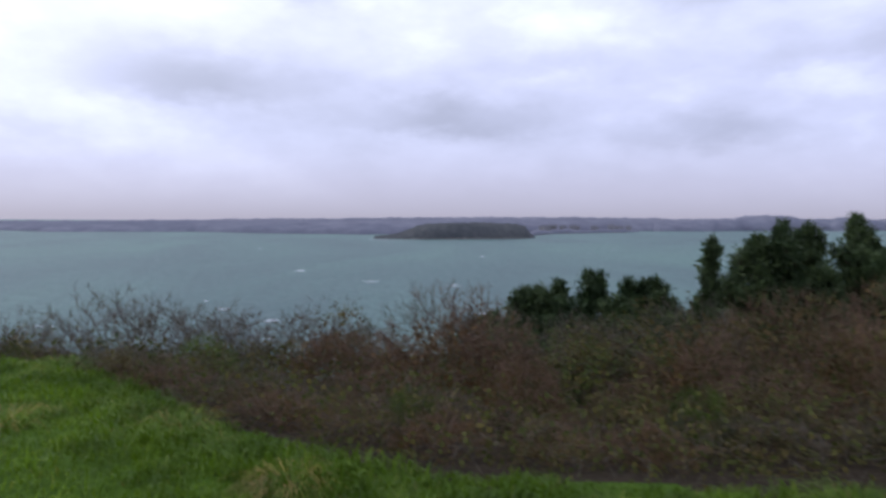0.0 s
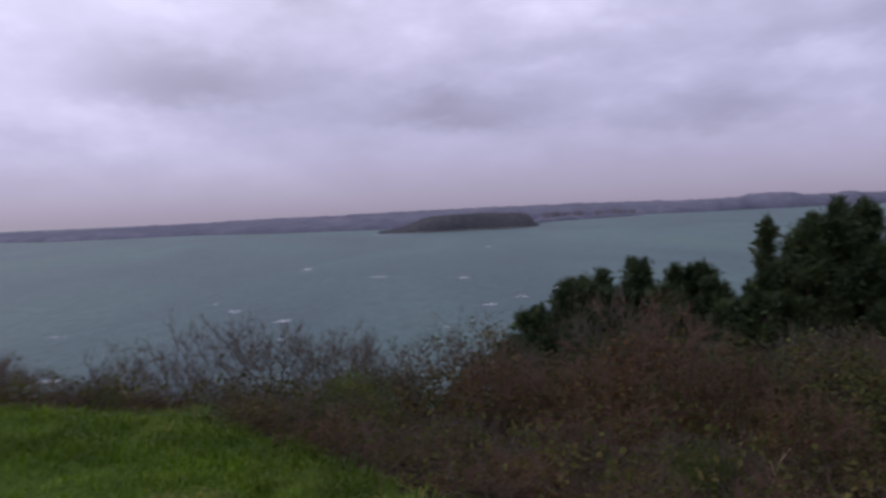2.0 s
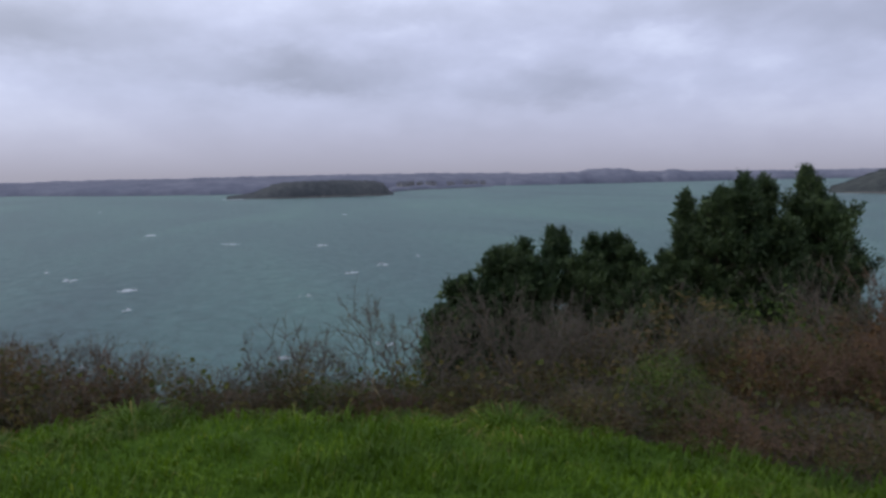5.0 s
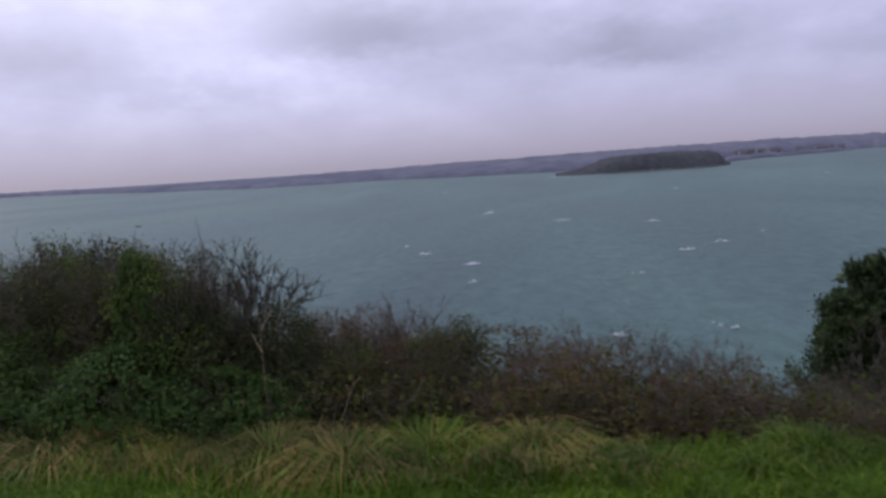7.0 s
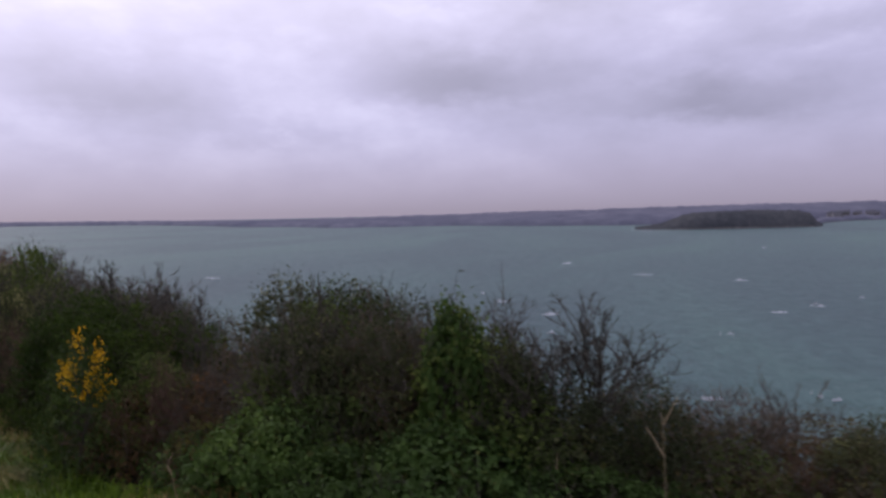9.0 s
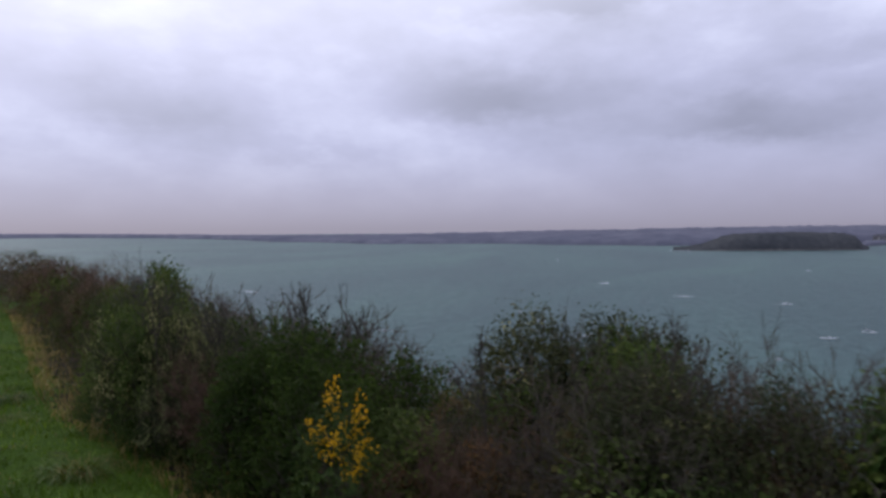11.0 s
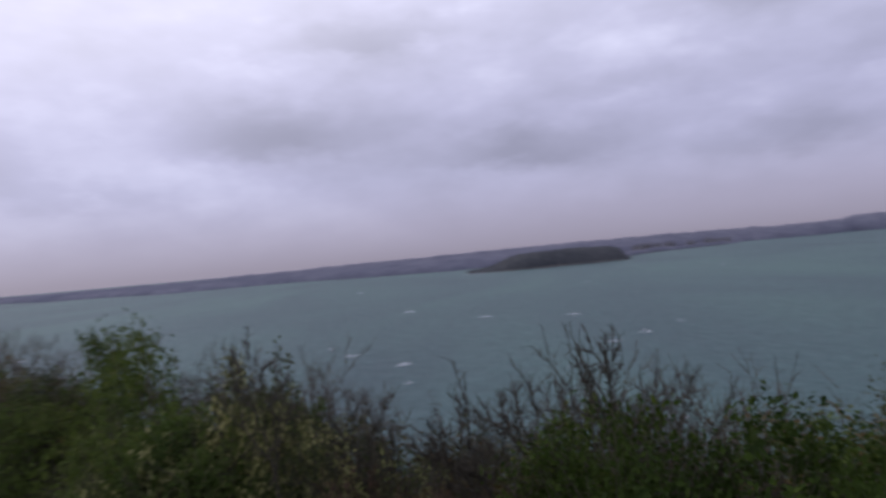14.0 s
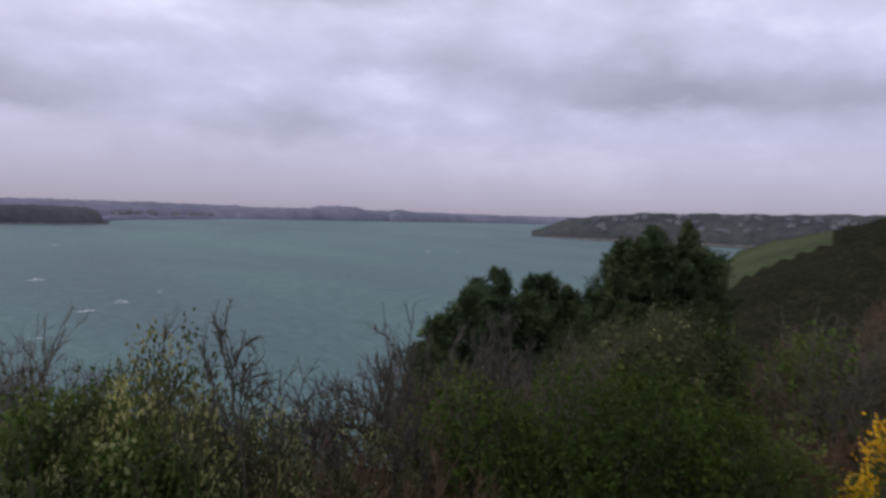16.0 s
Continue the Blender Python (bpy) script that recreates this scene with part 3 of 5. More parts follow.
bpy.context.view_layer.update()
deps = bpy.context.evaluated_depsgraph_get()


def surface(x, y):
    hit, p, *_ = scene.ray_cast(deps, Vector((x, y, 400)), Vector((0, 0, -1)))
    return p.z if hit else SEA


hr = random.Random(8)
protos = [house_proto(M_WALL[0], 11, 8, 5.5, "white"), house_proto(M_WALL[1], 9, 7, 5, "cream"), house_proto(M_WALL[2], 14, 8, 5, "long grey")]
spots = [[], [], []]
for i in range(40):
    az_ = radians(hr.uniform(50.2, 69.5))
    d = np.interp(math.degrees(az_), (48.4, 50.3, 54.2, 61, 69), (1110, 1090, 1070, 1040, 1010)) + hr.uniform(15, 80)
    spots[hr.choice((0, 0, 1, 2))].append((-15 + d * math.sin(az_), 7 + d * math.cos(az_), az_, hr.uniform(0.55, 0.8)))
for i in range(22):
    az_ = radians(hr.uniform(12.6, 19.9))
    d = np.interp(math.degrees(az_), (12.3, 20.5), (1360, 1770)) + hr.uniform(20, 110)
    spots[hr.choice((0, 0, 0, 1))].append((-8 + d * math.sin(az_), 4 + d * math.cos(az_), az_, hr.uniform(0.8, 1.3)))
for proto, where in zip(protos, spots):
    for i, (x, y, az_, k) in enumerate(where):
        z = max(surface(x, y), SEA + 1) - 0.3
        m = pose(x, y, z, 0, 0, -math.degrees(az_) + hr.uniform(-25, 25)) @ Matrix.Diagonal((k, k, k, 1))
        if i + 1 < len(where):
            copy_thing(proto, m)
        else:
            proto.matrix_basis = m


# ---- shrubs ----
def scatter(rng, n, r, h, lumps, z0=0.05, shell=0.55):
    """Points in and on an uneven mound of radius r and height h, with outward ways."""
    d = unit(rng.normal(size=(n, 3)))
    d[:, 2] = np.abs(d[:, 2])
    k = np.ones(n)
    for _ in range(lumps):
        c = unit(rng.normal(size=3) * np.array([1, 1, 0.6]) + np.array([0, 0, 0.4]))
        k += 0.3 * rng.uniform(-0.8, 1.2) * np.exp(-((1 - d @ c) / 0.1))
    rad = (shell + (1 - shell) * rng.random(n) ** 0.5) * np.clip(k, 0.72, 1.2)
    p = d * rad[:, None] * np.array([r * SLIM[0], r * SLIM[0], h])
    p[:, 2] += z0
    return p, d


def clumps(rng, n, r, h, lumps, size=0.1, per=16, shell=0.8, z0=0.05):
    """Leaf places gathered in small tufts on an uneven mound, with the way each leaf faces."""
    c, d = scatter(rng, max(int(n * (0.4 + 0.6 * SLIM[0])) // per, 4), r, h, lumps, z0, shell)
    k = len(c)
    big = size * rng.uniform(0.6, 1.35, (k, 1))
    off = unit(rng.normal(size=(k * per, 3))) * rng.random((k * per, 1)) ** 0.4
    at = np.repeat(c, per, 0) + off * np.repeat(big, per, 0)
    face = unit(off + np.repeat(d, per, 0) * 0.7 + np.array([0, 0, 0.35]))
    return at, face


def tufted(name, rng, n, r, h, lumps, leaf, aspect, mat, size=0.1, per=16, shell=0.8, droop=0.0):
    at, face = clumps(rng, n, r, h, lumps, size, per, shell)
    return leaf_mesh(name, at, face + rng.normal(size=at.shape) * 0.5 + np.array([0, 0, -droop]), leaf, leaf * aspect, mat, rng, 0.2, face)


def pick(rng, segs, n, levels):
    """Points along the twigs of the given levels, with their ways."""
    q = [s for s in segs if s[4] in levels]
    i = rng.integers(0, len(q), n)
    a, b = np.array([q[j][0] for j in i]), np.array([q[j][1] for j in i])
    u = rng.random((n, 1))
    return a + (b - a) * u, unit(b - a)


def stems(r, k, count, spread, length, rad):
    segs, tips = [], []
    for _ in range(count):
        a, b = r.uniform(0, 6.283), r.uniform(0.1, 1.0)
        spread_ = spread * SLIM[0]
        p = Vector((math.cos(a) * spread_ * 0.3 * b, math.sin(a) * spread_ * 0.3 * b, -0.1))
        d = Vector((math.cos(a) * spread_ * b, math.sin(a) * spread_ * b, 1)).normalized()
        grow(r, p, d, length * r.uniform(0.7, 1.1), rad * r.uniform(0.7, 1.2), 0, k, segs, tips)
    return segs, tips


def sprigs(rng, pts, dirs, length, rad):
    """Short fine twigs."""
    d = unit(dirs + rng.normal(size=dirs.shape) * 0.6 + np.array([0, 0, 0.35]))
    e = pts + d * (length * rng.uniform(0.5, 1.4, (len(pts), 1)))
    return [(p, q, rad, rad * 0.35, 9) for p, q in zip(pts, e)]


def fork(r, p, d, length, rad, level, k, segs, tips):
    """A limb that bends a little and parts in two or three at its end. k: settings of the kind."""
    n = k["steps"]
    for i in range(n):
        d = (d + Vector((r.gauss(0, 1), r.gauss(0, 1), r.gauss(0, 1))) * k["wob"] + Vector((k.get("wind", 0), 0, k["up"]))).normalized()
        q = p + d * (length / n)
        segs.append((tuple(p), tuple(q), rad * (1 - 0.25 * i / n), rad * (1 - 0.25 * (i + 1) / n), level))
        if level > 0 and r.random() < k["spur"]:
            side = d.orthogonal().normalized()
            side.rotate(Matrix.Rotation(r.uniform(0, 6.283), 3, d))
            e = q + (d * 0.5 + side).normalized() * r.uniform(0.02, 0.07)
            segs.append((tuple(q), tuple(e), rad * 0.55, rad * 0.4, 9))
        p = q
    if level == k["levels"]:
        tips.append((tuple(p), tuple(d)))
        return
    turn = r.uniform(0, 6.283)
    kids = 3 if r.random() < k["three"] else 2
    for j in range(kids):
        side = d.orthogonal().normalized()
        side.rotate(Matrix.Rotation(turn + 6.283 * j / kids + r.gauss(0, 0.4), 3, d))
        ang = r.uniform(*k["angle"])
        fork(r, p, d * math.cos(ang) + side * math.sin(ang), length * k["ratio"] * r.uniform(0.7, 1.2), rad * 0.74, level + 1, k, segs, tips)


def crown(r, k, count, spread, length, rad, foot=0.0):
    """Limbs that fan out of one foot; spread: the lean of the outermost in radians; foot: the height at which they part."""
    segs, tips = [], []
    for i in range(count):
        a, b = 6.283 * (i + r.random()) / count, spread * math.sqrt(r.uniform(0.05, 1.0)) * (0.5 + 0.5 * SLIM[0])
        p = Vector((math.cos(a) * 0.07 * b, math.sin(a) * 0.07 * b, -0.1))
        d = Vector((math.cos(a) * math.sin(b), math.sin(a) * math.sin(b), math.cos(b)))
        thick = rad * r.uniform(0.75, 1.2)
        if foot:
            q = Vector((p.x + d.x * 0.2 * foot, p.y + d.y * 0.2 * foot, foot * r.uniform(0.8, 1.1)))
            segs.append((tuple(p), tuple(q), thick * 1.15, thick, 0))
            p = q
        fork(r, p, d, length * r.uniform(0.8, 1.15), thick, 0, k, segs, tips)
    return segs, tips


BARE = dict(steps=3, levels=4, wob=0.15, up=0.04, angle=(0.25, 0.6), ratio=0.8, three=0.15, spur=0.5)
FAN = dict(steps=3, levels=4, wob=0.11, up=0.05, angle=(0.25, 0.55), ratio=0.78, three=0.22, spur=0.7)
RED = dict(steps=3, levels=4, wob=0.17, up=0.02, angle=(0.2, 0.55), ratio=0.78, three=0.3, spur=0.3)
KNOB = dict(steps=4, levels=3, wob=0.2, up=0.06, angle=(0.3, 0.7), ratio=0.85, three=0.2, spur=0.8)
ARCH = dict(n=(6, 4, 2), kids=(2, 2), first=0.15, angle=(0.4, 1.1), ratio=0.45, wob=0.17, up=-0.05, env=(0.9, 1.08))
CORE = dict(n=(4, 3, 2), kids=(2, 2), first=0.3, angle=(0.4, 0.9), ratio=0.55, wob=0.12, up=0.06, env=(0.8, 1.02))


def shrub_bare(seed):
    r, rng = random.Random(seed), np.random.default_rng(seed)
    root = new("bare_shrub")
    segs, tips = crown(r, BARE, 10, 1.0, 0.28, 0.0075, 0.32)
    part("branchwork", tube_mesh("branchwork", segs, M_TWIG), root)
    q, w = pick(rng, segs, 520, (2, 3, 4))
    part("twig_mass", tube_mesh("twig_mass", sprigs(rng, q, w, 0.085, 0.0024), M_TWIG), root)
    q, w = pick(rng, segs, 150, (1, 2, 3))
    part("withered_foliage", leaf_mesh("withered_foliage", q, w + rng.normal(size=w.shape), 0.026, 0.018, M_DEAD, rng), root)
    part("low_foliage", tufted("low_foliage", rng, 1300, 0.8, 0.5, 8, 0.04, 0.7, M_BRAMBLE if seed % 2 else M_DEAD, 0.12, 16, 0.5), root)
    return tagged(root, "leafless grey-brown thorn shrub with tangled twigs", "shrub", "bare shrubs in the cliff hedge")


def shrub_fan(seed):
    r, rng = random.Random(seed), np.random.default_rng(seed)
    root = new("fan_shrub")
    segs, tips = crown(r, FAN, 13, 1.2, 0.29, 0.0085, 0.4)
    part("branchwork", tube_mesh("branchwork", segs, M_TWIG_DARK), root)
    q, w = pick(rng, segs, 700, (1, 2, 3, 4))
    part("twig_mass", tube_mesh("twig_mass", sprigs(rng, q, w, 0.06, 0.0032), M_TWIG_DARK), root)
    q, w = pick(rng, segs, 560, (1, 2, 3))
    part("spur_work", tube_mesh("spur_work", sprigs(rng, q, w, 0.03, 0.0058), M_TWIG_DARK), root, "short dark knobbly spurs")
    q, w = pick(rng, segs, 260, (0, 1))
    part("budding", leaf_mesh("budding", q, w + rng.normal(size=w.shape) * 0.7, 0.034, 0.022, M_OLIVE, rng), root)
    part("low_foliage", tufted("low_foliage", rng, 1300, 0.75, 0.45, 6, 0.038, 0.7, M_BRAMBLE, 0.12, 16, 0.5), root)
    return tagged(root, "leafless shrub with long upswept dark branches", "shrub", "bare shrubs in the cliff hedge")


def shrub_knob(seed):
    """A lone leafless sapling: few dark limbs set with stubby spurs."""
    r, rng = random.Random(seed), np.random.default_rng(seed)
    root = new("bare_sapling")
    segs, p, d = [], Vector((0, 0, -0.1)), Vector((0.05, 0, 1))
    for i in range(6):
        q = p + Vector((r.gauss(0, 0.02), r.gauss(0, 0.02), 0.16))
        segs.append((tuple(p), tuple(q), 0.0085 - 0.0007 * i, 0.0078 - 0.0007 * i, 0))
        p = q
    tips = []
    for lean in (-0.75, -0.25, 0.15, 0.55, 0.95):
        fork(r, p - Vector((0, 0, r.uniform(0, 0.18))), Vector((math.sin(lean), r.gauss(0, 0.25), math.cos(lean))).normalized(), 0.13, 0.0044, 1, KNOB, segs, tips)
    part("branchwork", tube_mesh("branchwork", segs, M_TWIG_DARK, 5), root)
    q, w = pick(rng, segs, 260, (1, 2, 3))
    part("spur_work", tube_mesh("spur_work", sprigs(rng, q, w, 0.025, 0.0038), M_TWIG_DARK), root, "short dark knobbly spurs")
    return tagged(root, "leafless sapling with dark knobbly branches above the hedge", "sapling", "bare saplings in the cliff hedge")


def shrub_thicket(seed):
    r, rng = random.Random(seed), np.random.default_rng(seed)
    root = new("thicket")
    segs, tips = stems(r, CORE, 6, 0.9, 0.95, 0.01)
    p, d = scatter(rng, 1250, 0.85, 1.12, 9, shell=0.7)
    part("branchwork", tube_mesh("branchwork", segs, M_TWIG_RED), root)
    part("twig_mass", tube_mesh("twig_mass", sprigs(rng, p, d, 0.13, 0.0026), M_TWIG_RED if seed % 2 else M_TWIG), root)
    part("withered_foliage", tufted("withered_foliage", rng, 900, 0.82, 1.04, 9, 0.036, 0.65, M_DEAD, 0.13, 15, 0.7), root)
    part("green_foliage", tufted("green_foliage", rng, 700, 0.85, 0.95, 9, 0.04, 0.75, M_BRAMBLE, 0.12, 15, 0.75), root)
    part("inner_foliage", tufted("inner_foliage", rng, 620, 0.66, 0.86, 4, 0.066, 0.8, M_DEAD, 0.15, 8, 0.6), root)
    return tagged(root, "dense brown winter thicket of twigs and dead leaves", "shrub", "thickets in the cliff hedge")


def shrub_scrub(seed):
    """Plain scrub for the slope, where only the outer twigs and leaves are seen."""
    rng = np.random.default_rng(seed)
    root = new("scrub_bush")
    p, d = scatter(rng, 300, 0.85, 1.12, 10)
    part("twig_mass", tube_mesh("twig_mass", sprigs(rng, p, d, 0.15, 0.003), M_TWIG), root)
    mat = (M_DEAD, M_BRAMBLE, M_DARKLEAF)[seed % 3]
    part("foliage", tufted("foliage", rng, 1300, 0.85, 1.1, 10, 0.045, 0.7, mat, 0.13, 14, 0.72), root)
    part("inner_foliage", tufted("inner_foliage", rng, 320, 0.6, 0.78, 4, 0.075, 0.8, mat, 0.15, 8, 0.7), root)
    return tagged(root, "dense dark winter scrub bush on the slope", "shrub", "scrub on the slope")


def shrub_red(seed):
    r, rng = random.Random(seed), np.random.default_rng(seed)
    root = new("dead_bramble")
    segs, tips = crown(r, RED, 14, 1.2, 0.3, 0.0062, 0.2)
    part("canework", tube_mesh("canework", segs, M_TWIG_RED), root)
    q, w = pick(rng, segs, 1500, (2, 3, 4))
    part("twig_mass", tube_mesh("twig_mass", sprigs(rng, q, w, 0.09, 0.0024), M_TWIG_RED), root)
    loose, _ = stems(r, ARCH, 7, 1.3, 1.1, 0.006)
    part("pale_canework", tube_mesh("pale_canework", loose, M_CANE), root, "pale curling dead canes")
    part("foliage", tufted("foliage", rng, 900, 0.74, 0.95, 7, 0.034, 0.6, M_RUST, 0.14, 14, 0.6), root)
    part("green_foliage", tufted("green_foliage", rng, 220, 0.8, 0.8, 7, 0.036, 0.75, M_BRAMBLE, 0.09, 10, 0.8), root)
    part("inner_foliage", tufted("inner_foliage", rng, 900, 0.66, 0.84, 4, 0.058, 0.7, M_RUST, 0.15, 8, 0.6), root)
    return tagged(root, "reddish-brown arching bramble canes with withered leaves", "bramble", "brambles in the cliff hedge")


def shrub_leafy(seed, name, mat, label, group, leaf, count, lumps=10, twigs=M_TWIG_DARK, size=0.11, per=18):
    r, rng = random.Random(seed), np.random.default_rng(seed)
    root = new(name)
    segs, tips = stems(r, CORE, 6, 0.8, 0.9, 0.012)
    part("branchwork", tube_mesh("branchwork", segs, twigs), root)
    part("foliage", tufted("foliage", rng, count, 0.82, 1.1, lumps, leaf, 0.62, mat, size, per, 0.82), root)
    part("inner_foliage", tufted("inner_foliage", rng, 560, 0.62, 0.84, 5, 0.066, 0.8, mat, 0.15, 8, 0.7), root)
    return tagged(root, label, "shrub", group), rng


def sprays(name, rng, n, h, lumps, length, leaf, aspect, mat, lean, steps=7):
    """Upright leafy shoots standing out of a mound."""
    p, d = scatter(rng, n, 0.82, h, lumps, shell=0.88)
    w = unit(d + rng.normal(size=d.shape) * 0.3 + np.array(lean))
    k = length * rng.uniform(0.5, 1.3, (n, 1))
    pts = np.concatenate([p + w * k * u for u in np.linspace(0, 1, steps)])
    ways = np.concatenate([w] * steps) + rng.normal(size=pts.shape) * 0.6
    stalks = [(a, b, 0.0024, 0.0012, 9) for a, b in zip(p - w * 0.12, p + w * k)]
    return leaf_mesh(name, pts, ways, leaf, leaf * aspect, mat, rng), tube_mesh("shoot_work", stalks, M_TWIG)


def shrub_dark(seed):
    root, rng = shrub_leafy(seed, "evergreen_shrub", M_DARKLEAF, "dark green glossy evergreen shrub in the hedge", "evergreen shrubs in the cliff hedge", 0.038, 3400)
    leaves, stalks = sprays("young_growth", rng, 90, 1.08, 10, 0.08, 0.034, 0.55, M_DARKLEAF, (0, 0, 0.6))
    part("young_growth", leaves, root)
    part("shoot_work", stalks, root)
    return root


def shrub_lush(seed):
    root, rng = shrub_leafy(seed, "green_shrub", M_LUSH, "dense fresh green shrub with feathery small leaves", "green shrubs in the cliff hedge", 0.03, 6200, 14, size=0.1, per=24)
    leaves, stalks = sprays("young_growth", rng, 260, 1.06, 14, 0.1, 0.03, 0.5, M_LUSH, (0, 0, 0.7))
    part("young_growth", leaves, root)
    part("shoot_work", stalks, root)
    return root


def shrub_olive(seed):
    root, rng = shrub_leafy(seed, "olive_shrub", M_OLIVE, "olive-green wind-swept shrub with pale leaf undersides", "olive shrubs in the cliff hedge", 0.021, 9500, 12, per=26)
    leaves, stalks = sprays("young_growth", rng, 170, 1.04, 12, 0.06, 0.018, 0.55, M_OLIVE, (0.5, 0, 0.3))
    part("young_growth", leaves, root)
    part("shoot_work", stalks, root)
    c, d = scatter(rng, 34, 0.8, 0.96, 12, shell=0.92)
    at, face = rosettes(rng, list(zip(c, d)), 10, 0.045)
    part("pale_growth", leaf_mesh("pale_growth", at, face, 0.018, 0.011, M_CREAM, rng, 0.2, face), root)
    part("shaded_foliage", tufted("shaded_foliage", rng, 1800, 0.78, 1.0, 6, 0.04, 0.65, M_OLIVE, 0.12, 16, 0.8), root)
    return root


def rosettes(rng, tips, per, spread):
    """Leaf places gathered round the tips of twigs, with the way each leaf faces."""
    c, w = np.array([t[0] for t in tips]), np.array([t[1] for t in tips])
    off = unit(rng.normal(size=(len(c) * per, 3)))
    at = np.repeat(c, per, 0) + off * spread * rng.random((len(off), 1)) ** 0.5
    return at, unit(off + 0.6 * np.repeat(w, per, 0))


def shrub_cream(seed):
    """Upright limbs whose ends carry tufts of olive and pale leaves over a dark body."""
    r, rng = random.Random(seed), np.random.default_rng(seed)
    root = new("variegated_shrub")
    segs, tips = crown(r, BARE, 9, 0.8, 0.36, 0.0085)
    part("branchwork", tube_mesh("branchwork", segs, M_TWIG_DARK), root)
    bare = [t for i, t in enumerate(tips) if i % 5 == 0]
    leafy = [t for i, t in enumerate(tips) if i % 5]
    r.shuffle(leafy)
    cut = len(leafy) * 11 // 20
    for name, some, mat, per in (("cream_foliage", leafy[:cut], M_CREAM, 26), ("olive_foliage", leafy[cut // 2:], M_OLIVE, 34)):
        at, face = rosettes(rng, some, per, 0.09)
        part(name, leaf_mesh(name, at, face + rng.normal(size=at.shape) * 0.5, 0.032, 0.017, mat, rng, 0.2, face), root)
    q, w = pick(rng, segs, 1500, (2, 3))
    part("twig_foliage", leaf_mesh("twig_foliage", q, w + rng.normal(size=w.shape), 0.034, 0.018, M_OLIVE, rng), root)
    q, w = np.array([t[0] for t in bare]), np.array([t[1] for t in bare])
    part("twig_mass", tube_mesh("twig_mass", sprigs(rng, np.repeat(q, 4, 0), np.repeat(w, 4, 0), 0.1, 0.003), M_TWIG_DARK), root)
    part("shaded_foliage", tufted("shaded_foliage", rng, 3000, 0.72, 0.78, 8, 0.036, 0.62, M_DARKLEAF, 0.12, 16, 0.7), root)
    part("inner_foliage", tufted("inner_foliage", rng, 520, 0.5, 0.6, 5, 0.06, 0.8, M_DARKLEAF, 0.15, 8, 0.6), root)
    c, d = scatter(rng, 90, 0.7, 0.8, 8, shell=0.9)
    at, face = rosettes(rng, list(zip(c, d)), 16, 0.055)
    part("pale_growth", leaf_mesh("pale_growth", at, face, 0.024, 0.013, M_CREAM, rng, 0.2, face), root)
    return tagged(root, "dark green shrub dotted with cream leaf clusters", "shrub", "variegated shrubs in the cliff hedge")


def shrub_ivy(seed):
    rng = np.random.default_rng(seed)
    root = new("ivy_mound")
    at, face = clumps(rng, 4200, 0.95, 0.85, 9, 0.1, 12, 0.86)
    part("foliage", leaf_mesh("foliage", at, face * np.array([1, 1, 0.2]) + np.array([0, 0, -0.8]), 0.043, 0.043, M_IVY, rng, 0.12, face), root)
    part("inner_foliage", tufted("inner_foliage", rng, 420, 0.74, 0.66, 5, 0.1, 0.9, M_IVY, 0.14, 8, 0.8), root)
    r = random.Random(seed)
    segs, tips = stems(r, ARCH, 9, 1.2, 0.9, 0.011)
    part("stemwork", tube_mesh("stemwork", segs, M_TWIG_DARK), root)
    return tagged(root, "mound of dark glossy ivy leaves", "ivy", "ivy mounds in the cliff hedge")


def shrub_gorse(seed):
    root, rng = shrub_leafy(seed, "gorse_bush", M_GORSE, "spiny green gorse bush with bright yellow flowers", "gorse bushes", 0.036, 3000, 8)
    c, d = scatter(rng, 260, 0.86, 1.14, 8, shell=0.9)
    some = (c[:, 2] > 0.45) & (np.sin(c[:, 0] * 9 + 1) + np.sin(c[:, 1] * 8) + np.sin(c[:, 2] * 9) > 0.75)
    c, d = c[some], d[some]
    n = len(c)
    keep = (c[:, None, :] + d[:, None, :] * rng.uniform(-0.1, 0.08, (n, 16, 1)) + rng.normal(size=(n, 16, 3)) * 0.034).reshape(-1, 3)
    part("blossom", leaf_mesh("blossom", keep, np.repeat(d, 16, 0) + rng.normal(size=keep.shape) * 0.8, 0.026, 0.022, M_FLOWER, rng, 0.5), root, "clusters of yellow flowers")
    return root


def settle_size(root):
    """Scale the meshes of a shrub to a height of 1.2 and a half width of 0.85, less for a slim one."""
    co, leafy = [], any(o.name.startswith("inner_foliage") for o in root.children) and not any(o.name.startswith(("twig_mass", "canework")) for o in root.children)
    for o in root.children:
        if leafy and "foliage" not in o.name and "growth" not in o.name:
            continue
        a = np.empty(len(o.data.vertices) * 3, dtype=np.float32)
        o.data.vertices.foreach_get("co", a)
        co.append(a.reshape(-1, 3))
    c = np.concatenate(co)
    top, half = np.percentile(c[:, 2], 98 if leafy else 99.95), np.percentile(np.hypot(c[:, 0], c[:, 1]), 95)
    for o in root.children:
        o.data.transform(Matrix.Diagonal((0.85 * SLIM[0] / half, 0.85 * SLIM[0] / half, 1.2 / top, 1)))
    return root


KINDS = dict(bare=(shrub_bare, 4), fan=(shrub_fan, 3), thick=(shrub_thicket, 4), red=(shrub_red, 2), dark=(shrub_dark, 3), lush=(shrub_lush, 2),
             olive=(shrub_olive, 2), cream=(shrub_cream, 3), ivy=(shrub_ivy, 2), gorse=(shrub_gorse, 1), scrub=(shrub_scrub, 6), knob=(shrub_knob, 3))
places = {}
pr = random.Random(21)


